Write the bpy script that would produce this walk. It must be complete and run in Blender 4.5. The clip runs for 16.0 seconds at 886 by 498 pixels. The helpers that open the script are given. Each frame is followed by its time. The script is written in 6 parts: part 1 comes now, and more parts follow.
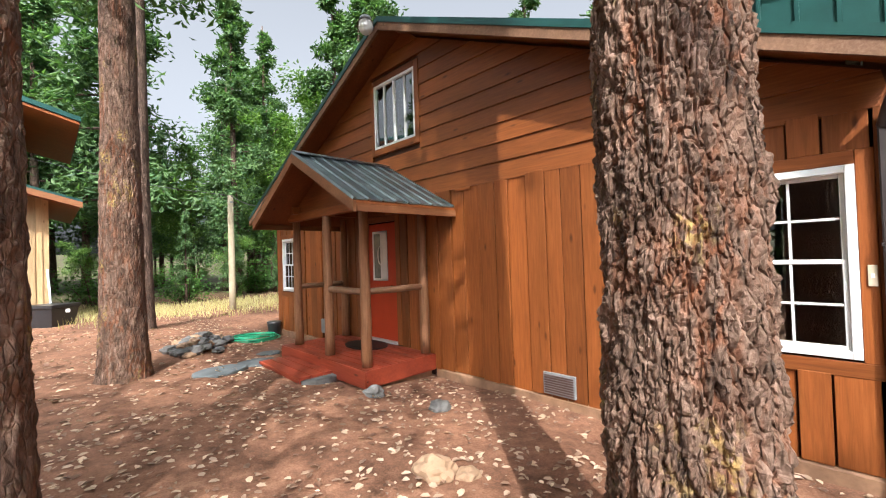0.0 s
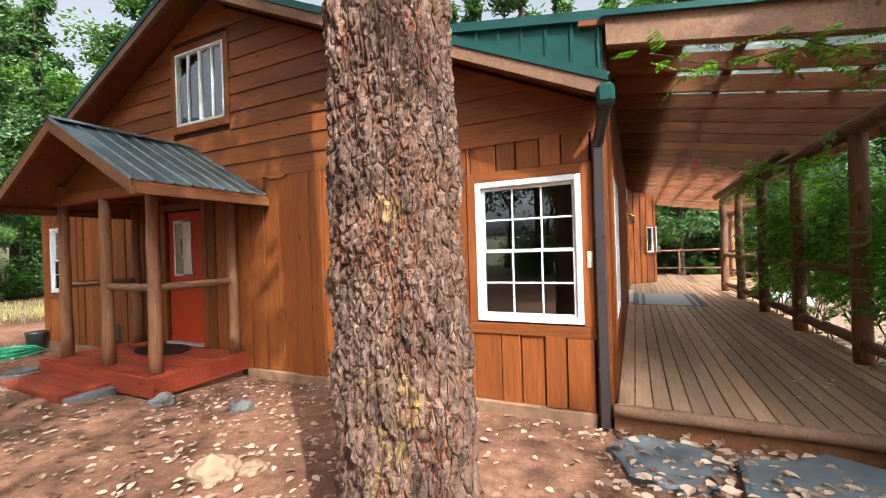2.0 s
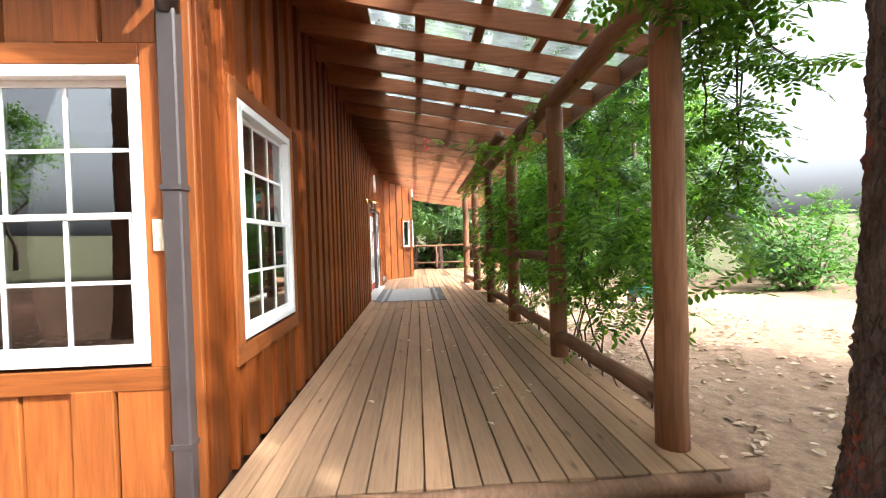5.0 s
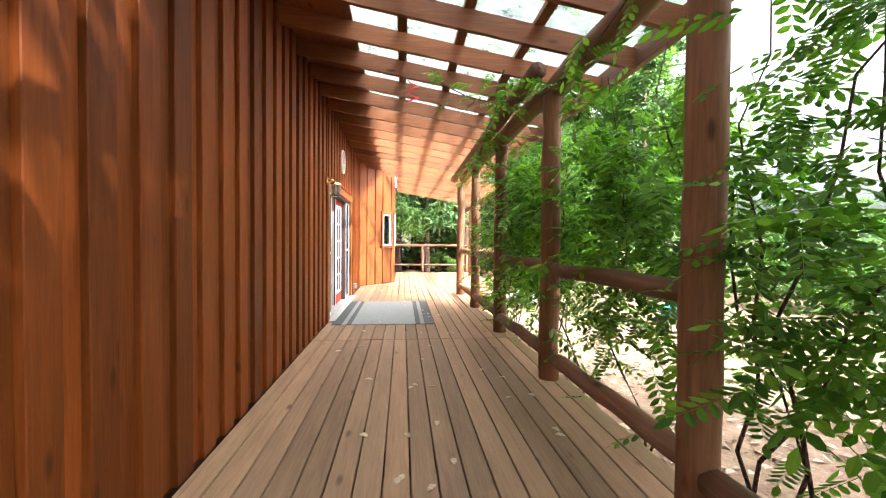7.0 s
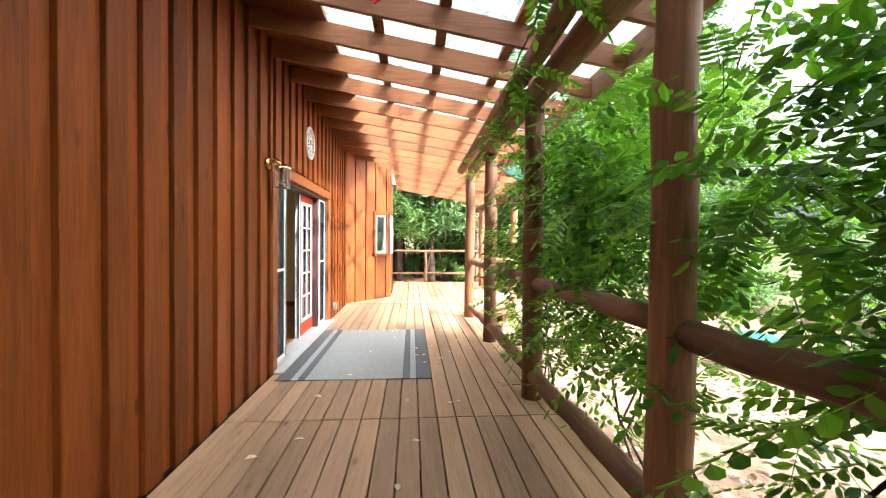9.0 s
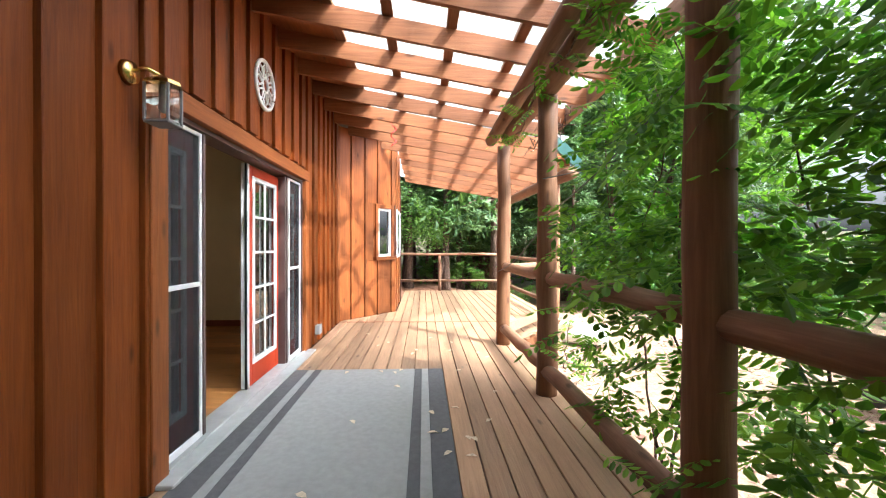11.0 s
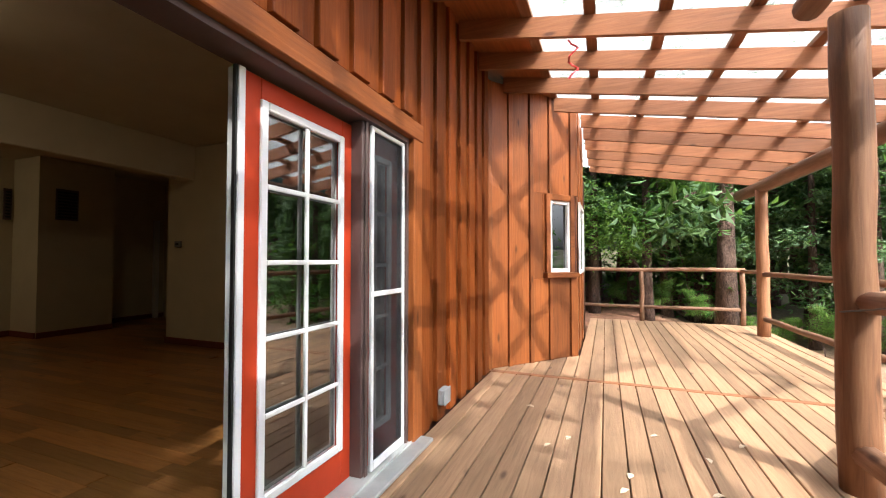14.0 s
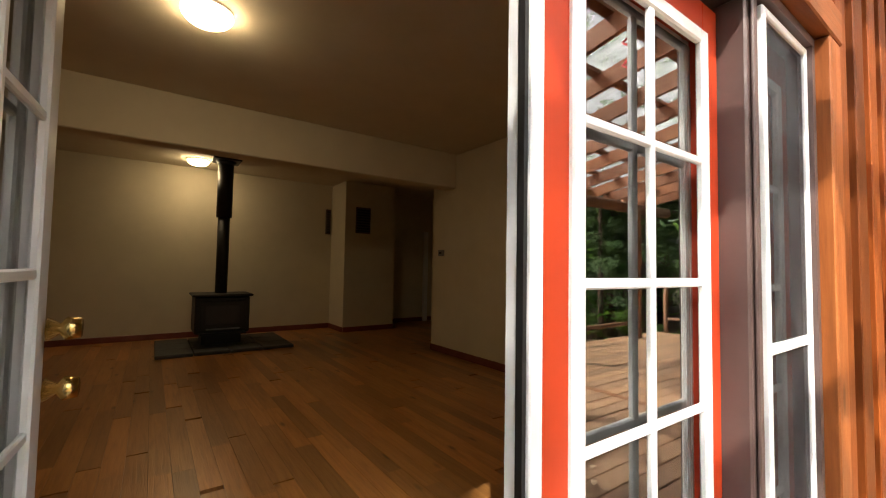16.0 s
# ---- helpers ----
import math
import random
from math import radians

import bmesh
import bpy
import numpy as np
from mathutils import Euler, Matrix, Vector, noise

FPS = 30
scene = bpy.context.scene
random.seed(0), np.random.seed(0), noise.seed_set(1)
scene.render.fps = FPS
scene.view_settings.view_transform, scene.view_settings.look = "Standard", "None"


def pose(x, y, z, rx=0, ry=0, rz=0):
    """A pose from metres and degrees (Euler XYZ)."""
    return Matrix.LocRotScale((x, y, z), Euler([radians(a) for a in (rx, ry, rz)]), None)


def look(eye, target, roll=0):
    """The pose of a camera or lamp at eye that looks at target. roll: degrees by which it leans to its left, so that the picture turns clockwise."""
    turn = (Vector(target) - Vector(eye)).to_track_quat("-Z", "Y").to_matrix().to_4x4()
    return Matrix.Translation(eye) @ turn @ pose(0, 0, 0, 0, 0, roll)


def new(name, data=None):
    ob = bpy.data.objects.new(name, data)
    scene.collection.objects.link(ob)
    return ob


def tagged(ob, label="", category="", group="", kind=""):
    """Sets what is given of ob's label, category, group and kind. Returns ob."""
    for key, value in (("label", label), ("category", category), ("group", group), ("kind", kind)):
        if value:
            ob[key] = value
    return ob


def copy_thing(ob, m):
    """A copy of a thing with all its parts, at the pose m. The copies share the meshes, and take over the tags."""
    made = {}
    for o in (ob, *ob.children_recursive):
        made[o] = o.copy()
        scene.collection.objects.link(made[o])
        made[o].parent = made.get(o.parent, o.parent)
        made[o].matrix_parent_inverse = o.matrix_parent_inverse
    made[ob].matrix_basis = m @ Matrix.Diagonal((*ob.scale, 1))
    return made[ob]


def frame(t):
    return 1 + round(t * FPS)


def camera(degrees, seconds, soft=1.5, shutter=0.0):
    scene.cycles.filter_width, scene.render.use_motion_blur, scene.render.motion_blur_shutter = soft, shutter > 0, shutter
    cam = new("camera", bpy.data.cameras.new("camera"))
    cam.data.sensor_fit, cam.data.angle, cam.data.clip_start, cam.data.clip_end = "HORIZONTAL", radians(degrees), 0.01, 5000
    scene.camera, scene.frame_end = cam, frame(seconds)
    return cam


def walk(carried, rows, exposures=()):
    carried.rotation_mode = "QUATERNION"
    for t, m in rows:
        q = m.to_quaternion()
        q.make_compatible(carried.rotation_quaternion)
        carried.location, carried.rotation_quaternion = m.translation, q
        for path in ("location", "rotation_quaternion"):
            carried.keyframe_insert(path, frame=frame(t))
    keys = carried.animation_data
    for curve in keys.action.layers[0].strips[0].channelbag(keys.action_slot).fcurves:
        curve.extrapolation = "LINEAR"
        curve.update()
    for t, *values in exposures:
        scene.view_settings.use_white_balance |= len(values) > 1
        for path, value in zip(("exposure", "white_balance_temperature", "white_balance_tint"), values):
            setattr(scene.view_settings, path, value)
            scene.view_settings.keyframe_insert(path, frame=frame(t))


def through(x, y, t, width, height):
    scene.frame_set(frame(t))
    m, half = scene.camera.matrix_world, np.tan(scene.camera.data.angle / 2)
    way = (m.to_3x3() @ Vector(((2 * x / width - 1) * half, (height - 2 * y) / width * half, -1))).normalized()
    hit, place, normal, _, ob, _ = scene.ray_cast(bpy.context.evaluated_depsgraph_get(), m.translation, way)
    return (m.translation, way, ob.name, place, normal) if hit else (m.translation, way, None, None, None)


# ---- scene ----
cam = camera(94.4, 16.0, soft=1.1)
PATH = [
    (0, (-4.182, 0.195, 1.53), (-2.788, 1.629, 1.565), -1.9),
    (0.5, (-4.177, 0.126, 1.522), (-2.667, 1.437, 1.541), -1.9),
    (1, (-4.121, 0.012, 1.496), (-2.522, 1.214, 1.508), -1.8),
    (1.5, (-4.052, -0.107, 1.477), (-2.347, 0.937, 1.478), -1.7),
    (2, (-4.004, -0.214, 1.438), (-2.193, 0.635, 1.436), -1.8),
    (2.5, (-3.888, -0.341, 1.381), (-1.985, 0.274, 1.372), -1.7),
    (3, (-3.646, -0.467, 1.363), (-1.677, -0.117, 1.331), -1.5),
    (3.5, (-3.347, -0.654, 1.32), (-1.349, -0.569, 1.288), -1.6),
    (4, (-2.965, -0.846, 1.299), (-0.966, -0.895, 1.261), -1.7),
    (4.2, (-2.797, -0.906, 1.261), (-0.799, -0.979, 1.227), -1.8),
    (6.3, (-0.446, -1.136, 1.196), (1.545, -1.317, 1.147), -0.6),
    (6.5, (-0.161, -1.151, 1.18), (1.83, -1.339, 1.134), -0.3),
    (7, (0.413, -1.146, 1.265), (2.403, -1.341, 1.22), 0.5),
    (7.5, (0.973, -1.224, 1.315), (2.963, -1.413, 1.269), -0.0),
    (8, (1.492, -1.311, 1.336), (3.483, -1.494, 1.295), 0.2),
    (8.5, (1.948, -1.368, 1.357), (3.941, -1.535, 1.314), 0.2),
    (9, (2.452, -1.423, 1.366), (4.445, -1.576, 1.33), 0.5),
    (9.2, (2.661, -1.413, 1.312), (4.654, -1.568, 1.294), 0.3),
    (11.3, (4.817, -1.439, 1.287), (6.816, -1.504, 1.268), 0.2),
    (11.5, (5.02, -1.478, 1.294), (7.02, -1.519, 1.275), 0.2),
    (12, (5.481, -1.473, 1.28), (7.481, -1.486, 1.275), 0.1),
    (12.5, (5.933, -1.469, 1.273), (7.933, -1.429, 1.282), -0.0),
    (13, (6.332, -1.475, 1.266), (8.326, -1.331, 1.29), -0.0),
    (13.5, (6.676, -1.385, 1.231), (8.63, -0.961, 1.272), -0.1),
    (14, (6.964, -1.23, 1.231), (8.822, -0.492, 1.286), -0.0),
    (14.5, (7.212, -1.06, 1.248), (8.917, -0.016, 1.305), 0.5),
    (15, (7.391, -0.853, 1.249), (8.897, 0.462, 1.309), 0.7),
    (15.5, (7.521, -0.602, 1.259), (8.842, 0.898, 1.346), 1.0),
    (16, (7.616, -0.391, 1.247), (8.77, 1.24, 1.339), 1.0),
]
EXPOSURES = [(0, 0.55, 5950, 9), (3.0, 0.62, 5850, 9), (4.2, 0.98, 6000, 8), (6.3, 2.0, 6000, 7), (9.2, 1.9, 5950, 5), (11.5, 1.15, 5700, 7), (13.0, 0.75, 5850, 8), (14.5, 0.65, 6150, 9), (16, 1.3, 6600, 9)]
walk(cam, [(t, look(eye, target, roll)) for t, eye, target, roll in PATH], EXPOSURES)

# ---- light ----
SUN_DIR = Vector((-0.66, -0.75, 1.05)).normalized()      # towards the sun
world = bpy.data.worlds.new("sky")
scene.world = world
world.use_nodes = True
wn = world.node_tree
sky = wn.nodes.new("ShaderNodeTexSky")
sky.sky_type = "NISHITA"
sky.sun_disc = False
sky.sun_elevation = math.asin(SUN_DIR.z)
sky.sun_rotation = math.atan2(SUN_DIR.x, SUN_DIR.y)
sky.air_density, sky.dust_density, sky.ozone_density = 0.6, 10.0, 0.0
haze = wn.nodes.new("ShaderNodeHueSaturation")      # smoky, whitened summer sky
haze.inputs["Saturation"].default_value, haze.inputs["Value"].default_value = 0.15, 2.0
wn.links.new(sky.outputs[0], haze.inputs["Color"])
wn.links.new(haze.outputs[0], wn.nodes["Background"].inputs[0])
wn.nodes["Background"].inputs[1].default_value = 0.15
sun = new("sun", bpy.data.lights.new("sun", "SUN"))
sun.data.energy, sun.data.angle, sun.data.color = 5.0, radians(0.6), (1.0, 0.93, 0.82)
sun.matrix_world = look(SUN_DIR * 40, (0, 0, 0))
scene.view_settings.exposure = 0.0


# ---- materials ----
def node_mat(name):
    m = bpy.data.materials.new(name)
    m.use_nodes = True
    nt = m.node_tree
    return m, nt, nt.nodes["Principled BSDF"]


def ramp(nt, fac, stops):
    r = nt.nodes.new("ShaderNodeValToRGB")
    el = r.color_ramp.elements
    while len(el) < len(stops):
        el.new(0.5)
    for e, (p, c) in zip(el, stops):
        e.position, e.color = p, (*c, 1)
    nt.links.new(fac, r.inputs[0])
    return r.outputs[0]


def noise_tex(nt, vec, scale, detail=4, rough=0.55, dist=0.0):
    n = nt.nodes.new("ShaderNodeTexNoise")
    n.inputs["Scale"].default_value, n.inputs["Detail"].default_value = scale, detail
    n.inputs["Roughness"].default_value, n.inputs["Distortion"].default_value = rough, dist
    nt.links.new(vec, n.inputs["Vector"])
    return n.outputs[0]


def coords(nt, scale=(1, 1, 1), shift=True, kind="Object"):
    tc = nt.nodes.new("ShaderNodeTexCoord")
    mp = nt.nodes.new("ShaderNodeMapping")
    mp.inputs["Scale"].default_value = scale
    nt.links.new(tc.outputs[kind], mp.inputs[0])
    if shift:
        oi = nt.nodes.new("ShaderNodeObjectInfo")
        mul = nt.nodes.new("ShaderNodeMath")
        mul.operation = "MULTIPLY"
        mul.inputs[1].default_value = 37.0
        nt.links.new(oi.outputs["Random"], mul.inputs[0])
        nt.links.new(mul.outputs[0], mp.inputs["Location"])
    return mp.outputs[0]


def mix(nt, a, b, fac, mode="MIX"):
    m = nt.nodes.new("ShaderNodeMix")
    m.data_type, m.blend_type = "RGBA", mode
    for sock, v in ((m.inputs[0], fac), (m.inputs[6], a), (m.inputs[7], b)):
        if isinstance(v, (int, float)):
            sock.default_value = v
        elif isinstance(v, tuple):
            sock.default_value = (*v, 1)
        else:
            nt.links.new(v, sock)
    return m.outputs[2]


def bump(nt, bsdf, height, strength, dist=0.02):
    b = nt.nodes.new("ShaderNodeBump")
    b.inputs["Strength"].default_value, b.inputs["Distance"].default_value = strength, dist
    nt.links.new(height, b.inputs["Height"])
    nt.links.new(b.outputs[0], bsdf.inputs["Normal"])


def wood(name, dark, mid, light, axis="z", rough=0.6, vary=0.35, knots=True, spec=0.3):
    """Sawn wood with its grain along one axis, toned board by board."""
    m, nt, b = node_mat(name)
    k = {"x": (0.06, 1, 1), "y": (1, 0.06, 1), "z": (1, 1, 0.06)}[axis]
    v = coords(nt, k)
    grain = noise_tex(nt, v, 42, 5, 0.65, 0.6)
    broad = noise_tex(nt, coords(nt, {"x": (0.4, 1.5, 1.5), "y": (1.5, 0.4, 1.5), "z": (1.5, 1.5, 0.4)}[axis]), 2.2, 3)
    col = ramp(nt, grain, [(0.25, dark), (0.5, mid), (0.75, light)])
    col = mix(nt, col, ramp(nt, broad, [(0.3, tuple(c * 0.62 for c in mid)), (0.7, tuple(min(1, c * 1.25) for c in mid))]), 0.45)
    oi = nt.nodes.new("ShaderNodeObjectInfo")
    tone = ramp(nt, oi.outputs["Random"], [(0.0, (1 - vary,) * 3), (0.6, (1, 1, 1)), (1.0, (1 + vary * 0.4, 1 + vary * 0.3, 1 + vary * 0.2))])
    col = mix(nt, col, tone, 1.0, "MULTIPLY")
    if knots:
        kn = nt.nodes.new("ShaderNodeTexVoronoi")
        kn.inputs["Scale"].default_value = 5.5
        nt.links.new(coords(nt, {"x": (0.35, 1, 1), "y": (1, 0.35, 1), "z": (1, 1, 0.35)}[axis]), kn.inputs["Vector"])
        spot = ramp(nt, kn.outputs["Distance"], [(0.05, (0.25, 0.2, 0.18)), (0.13, (1, 1, 1))])
        col = mix(nt, col, spot, 0.8, "MULTIPLY")
    nt.links.new(col, b.inputs["Base Color"])
    b.inputs["Roughness"].default_value = rough
    b.inputs["Specular IOR Level"].default_value = spec
    bump(nt, b, grain, 0.35, 0.006)
    return m


def plain(name, col, rough=0.5, metal=0.0, vary=0.12, scale=8.0, bumpy=0.1, spec=0.5):
    m, nt, b = node_mat(name)
    n = noise_tex(nt, coords(nt), scale, 5, 0.6)
    nt.links.new(ramp(nt, n, [(0.3, tuple(c * (1 - vary) for c in col)), (0.7, tuple(min(1, c * (1 + vary)) for c in col))]), b.inputs["Base Color"])
    b.inputs["Roughness"].default_value, b.inputs["Metallic"].default_value = rough, metal
    b.inputs["Specular IOR Level"].default_value = spec
    if bumpy:
        bump(nt, b, noise_tex(nt, coords(nt), scale * 9, 3), bumpy, 0.004)
    return m


def bark_mat(name, dark, mid, light, lichen=None, inner=None):
    m, nt, b = node_mat(name)
    v = coords(nt, (1, 1, 0.35), shift=False)
    n = noise_tex(nt, v, 14, 6, 0.7, 0.8)
    col = ramp(nt, n, [(0.3, dark), (0.5, mid), (0.72, light)])
    if lichen:
        big = noise_tex(nt, coords(nt, (1, 1, 0.6), shift=False), 3.0, 4, 0.6)
        fine = noise_tex(nt, coords(nt, shift=False), 30, 3)
        f = ramp(nt, big, [(0.58, (0, 0, 0)), (0.66, (1, 1, 1))])
        f2 = mix(nt, f, ramp(nt, fine, [(0.45, (0, 0, 0)), (0.55, (1, 1, 1))]), 1.0, "MULTIPLY")
        col = mix(nt, col, lichen, f2)
    if inner:                                  # red inner bark laid bare in the furrows
        at = nt.nodes.new("ShaderNodeAttribute")
        at.attribute_name = "furrow"
        patch = ramp(nt, noise_tex(nt, coords(nt, (1, 1, 0.5), shift=False), 4.0, 3), [(0.42, (0, 0, 0)), (0.62, (1, 1, 1))])
        bare = ramp(nt, at.outputs["Fac"], [(0.3, (0, 0, 0)), (0.8, (0.6, 0.6, 0.6))])
        col = mix(nt, col, inner, mix(nt, patch, bare, 1.0, "MULTIPLY"))
    nt.links.new(col, b.inputs["Base Color"])
    b.inputs["Roughness"].default_value, b.inputs["Specular IOR Level"].default_value = 0.85, 0.25
    vo = nt.nodes.new("ShaderNodeTexVoronoi")
    vo.feature = "DISTANCE_TO_EDGE"
    vo.inputs["Scale"].default_value = 26
    nt.links.new(coords(nt, (1, 1, 0.4), shift=False), vo.inputs["Vector"])
    flakes = ramp(nt, vo.outputs["Distance"], [(0.0, (0, 0, 0)), (0.12, (0.8, 0.8, 0.8)), (0.4, (1, 1, 1))])
    bump(nt, b, mix(nt, noise_tex(nt, v, 34, 6, 0.8), flakes, 0.5), 1.0, 0.03)
    return m


def leaf_mat(name, a, c, through=0.5):
    m, nt, b = node_mat(name)
    g = nt.nodes.new("ShaderNodeNewGeometry")
    col = ramp(nt, g.outputs["Random Per Island"], [(0.0, a), (1.0, c)])
    nt.links.new(col, b.inputs["Base Color"])
    b.inputs["Roughness"].default_value, b.inputs["Specular IOR Level"].default_value = 0.5, 0.35
    tr = nt.nodes.new("ShaderNodeBsdfTranslucent")
    nt.links.new(mix(nt, col, (1.0, 1.25, 0.45), 1.0, "MULTIPLY"), tr.inputs[0])
    mx = nt.nodes.new("ShaderNodeMixShader")
    mx.inputs[0].default_value = through
    nt.links.new(b.outputs[0], mx.inputs[1])
    nt.links.new(tr.outputs[0], mx.inputs[2])
    nt.links.new(mx.outputs[0], nt.nodes["Material Output"].inputs[0])
    return m


def ground_mat():
    m, nt, b = node_mat("forest_dirt")
    v = coords(nt, shift=False)
    big = noise_tex(nt, v, 0.8, 4, 0.6)
    mid = noise_tex(nt, v, 7, 5, 0.7)
    fine = noise_tex(nt, v, 60, 4, 0.7)
    col = ramp(nt, mid, [(0.3, (0.15, 0.078, 0.05)), (0.5, (0.27, 0.14, 0.088)), (0.72, (0.40, 0.225, 0.145))])
    col = mix(nt, col, ramp(nt, big, [(0.35, (0.55, 0.5, 0.47)), (0.65, (1.1, 1.05, 1.0))]), 0.8, "MULTIPLY")
    col = mix(nt, col, ramp(nt, fine, [(0.35, (0.55, 0.5, 0.45)), (0.6, (1, 1, 1)), (0.75, (1.35, 1.25, 1.15))]), 0.7, "MULTIPLY")
    # paler ground colours south of the deck
    sp = nt.nodes.new("ShaderNodeSeparateXYZ")
    nt.links.new(v, sp.inputs[0])
    wob = nt.nodes.new("ShaderNodeMath")
    wob.operation = "MULTIPLY_ADD"
    wob.inputs[1].default_value = 1.6
    nt.links.new(big, wob.inputs[0])
    nt.links.new(sp.outputs["Y"], wob.inputs[2])
    south_soil = ramp(nt, mid, [(0.3, (0.19, 0.115, 0.075)), (0.55, (0.32, 0.21, 0.14)), (0.75, (0.43, 0.30, 0.21))])
    rng_y = nt.nodes.new("ShaderNodeMapRange")
    rng_y.inputs["From Min"].default_value, rng_y.inputs["From Max"].default_value = -1.6, -2.8
    nt.links.new(wob.outputs[0], rng_y.inputs["Value"])
    south_soil = mix(nt, south_soil, ramp(nt, fine, [(0.35, (0.6, 0.57, 0.54)), (0.6, (1, 1, 1))]), 0.7, "MULTIPLY")
    col = mix(nt, col, south_soil, rng_y.outputs[0])
    # needle-covered forest floor away from the clearing
    ln = nt.nodes.new("ShaderNodeVectorMath")
    ln.operation = "DISTANCE"
    ln.inputs[1].default_value = (4, 4, 0)
    nt.links.new(v, ln.inputs[0])
    ad = nt.nodes.new("ShaderNodeMath")
    ad.operation = "MULTIPLY_ADD"
    ad.inputs[1].default_value, ad.inputs[2].default_value = 0.1, -1.75
    nt.links.new(ln.outputs["Value"], ad.inputs[0])
    ad.use_clamp = True
    col = mix(nt, col, ramp(nt, mid, [(0.35, (0.035, 0.04, 0.018)), (0.65, (0.10, 0.085, 0.04))]), ad.outputs[0])
    nt.links.new(col, b.inputs["Base Color"])
    b.inputs["Roughness"].default_value, b.inputs["Specular IOR Level"].default_value = 0.9, 0.2
    bump(nt, b, fine, 0.6, 0.02)
    return m


def glass_mat(name, tint=(1, 1, 1), mirror=0.12):
    m, nt, b = node_mat(name)
    t = nt.nodes.new("ShaderNodeBsdfTransparent")
    t.inputs[0].default_value = (*tint, 1)
    g = nt.nodes.new("ShaderNodeBsdfGlossy")
    g.inputs["Roughness"].default_value = 0.01
    lw = nt.nodes.new("ShaderNodeFresnel")
    lw.inputs[0].default_value = 1.5
    add = nt.nodes.new("ShaderNodeMath")
    add.operation = "ADD"
    add.inputs[1].default_value = mirror
    nt.links.new(lw.outputs[0], add.inputs[0])
    mx = nt.nodes.new("ShaderNodeMixShader")
    nt.links.new(add.outputs[0], mx.inputs[0])
    nt.links.new(t.outputs[0], mx.inputs[1])
    nt.links.new(g.outputs[0], mx.inputs[2])
    nt.links.new(mx.outputs[0], nt.nodes["Material Output"].inputs[0])
    return m


def sheet_mat(name, tint, clear):
    """Weathered translucent roofing: part clear, part milky."""
    m, nt, b = node_mat(name)
    t = nt.nodes.new("ShaderNodeBsdfTransparent")
    t.inputs[0].default_value = (*tint, 1)
    d = nt.nodes.new("ShaderNodeBsdfTranslucent")
    d.inputs[0].default_value = (*tint, 1)
    n = noise_tex(nt, coords(nt, shift=False), 5, 4)
    f = ramp(nt, n, [(0.3, (clear - 0.15,) * 3), (0.7, (clear + 0.1,) * 3)])
    mx = nt.nodes.new("ShaderNodeMixShader")
    nt.links.new(f, mx.inputs[0])
    nt.links.new(d.outputs[0], mx.inputs[1])
    nt.links.new(t.outputs[0], mx.inputs[2])
    nt.links.new(mx.outputs[0], nt.nodes["Material Output"].inputs[0])
    return m


def screen_mat():
    m, nt, b = node_mat("insect_screen")
    b.inputs["Base Color"].default_value = (0.02, 0.02, 0.023, 1)
    b.inputs["Roughness"].default_value = 0.7
    t = nt.nodes.new("ShaderNodeBsdfTransparent")
    mx = nt.nodes.new("ShaderNodeMixShader")
    mx.inputs[0].default_value = 0.45
    nt.links.new(b.outputs[0], mx.inputs[1])
    nt.links.new(t.outputs[0], mx.inputs[2])
    nt.links.new(mx.outputs[0], nt.nodes["Material Output"].inputs[0])
    return m


def glow_mat(name, col, power):
    m, nt, b = node_mat(name)
    b.inputs["Base Color"].default_value = (0.9, 0.88, 0.82, 1)
    b.inputs["Emission Color"].default_value = (*col, 1)
    b.inputs["Emission Strength"].default_value = power
    return m


CEDAR_D, CEDAR_M, CEDAR_L = (0.105, 0.027, 0.007), (0.235, 0.068, 0.015), (0.34, 0.115, 0.030)
M_SIDE_Z = wood("stained_cedar_upright", CEDAR_D, CEDAR_M, CEDAR_L, "z", 0.5)
M_SIDE_Y = wood("stained_cedar_level", CEDAR_D, CEDAR_M, CEDAR_L, "y", 0.5)
# cedar stain darkened and reddened to put the covered deck's shade into the long wall
M_SIDE_SHADED = wood("shaded_cedar", (0.078, 0.016, 0.003), (0.175, 0.042, 0.007), (0.26, 0.075, 0.014), "z", 0.5, 0.4, True, 0.15)
M_SIDE_X = wood("stained_cedar_long", CEDAR_D, CEDAR_M, CEDAR_L, "x", 0.5)
M_BACK = plain("dark_gap_backing", (0.06, 0.02, 0.01), 0.9)
M_DECK = wood("weathered_deck_cedar", (0.17, 0.10, 0.058), (0.33, 0.20, 0.115), (0.45, 0.29, 0.17), "x", 0.62, 0.3)
M_RED = wood("red_stained_deck", (0.15, 0.024, 0.012), (0.27, 0.045, 0.02), (0.36, 0.075, 0.035), "y", 0.45, 0.25)
M_RAFT = wood("rafter_fir", (0.12, 0.042, 0.016), (0.25, 0.092, 0.034), (0.36, 0.155, 0.066), "y", 0.6, 0.3)
M_PURL = wood("purlin_fir", (0.11, 0.04, 0.016), (0.21, 0.085, 0.034), (0.31, 0.14, 0.06), "x", 0.65, 0.3)
M_LOG = wood("peeled_log", (0.095, 0.042, 0.022), (0.23, 0.105, 0.050), (0.37, 0.19, 0.095), "z", 0.6, 0.25)
M_LOGX = wood("peeled_log_level", (0.10, 0.05, 0.03), (0.22, 0.115, 0.065), (0.36, 0.215, 0.135), "x", 0.65, 0.25)
M_WHITE = plain("white_vinyl", (0.74, 0.74, 0.73), 0.35, vary=0.03, bumpy=0.03)
M_GREEN = plain("green_roof_metal", (0.018, 0.075, 0.066), 0.38, 0.35, 0.18, 3.0, 0.05)
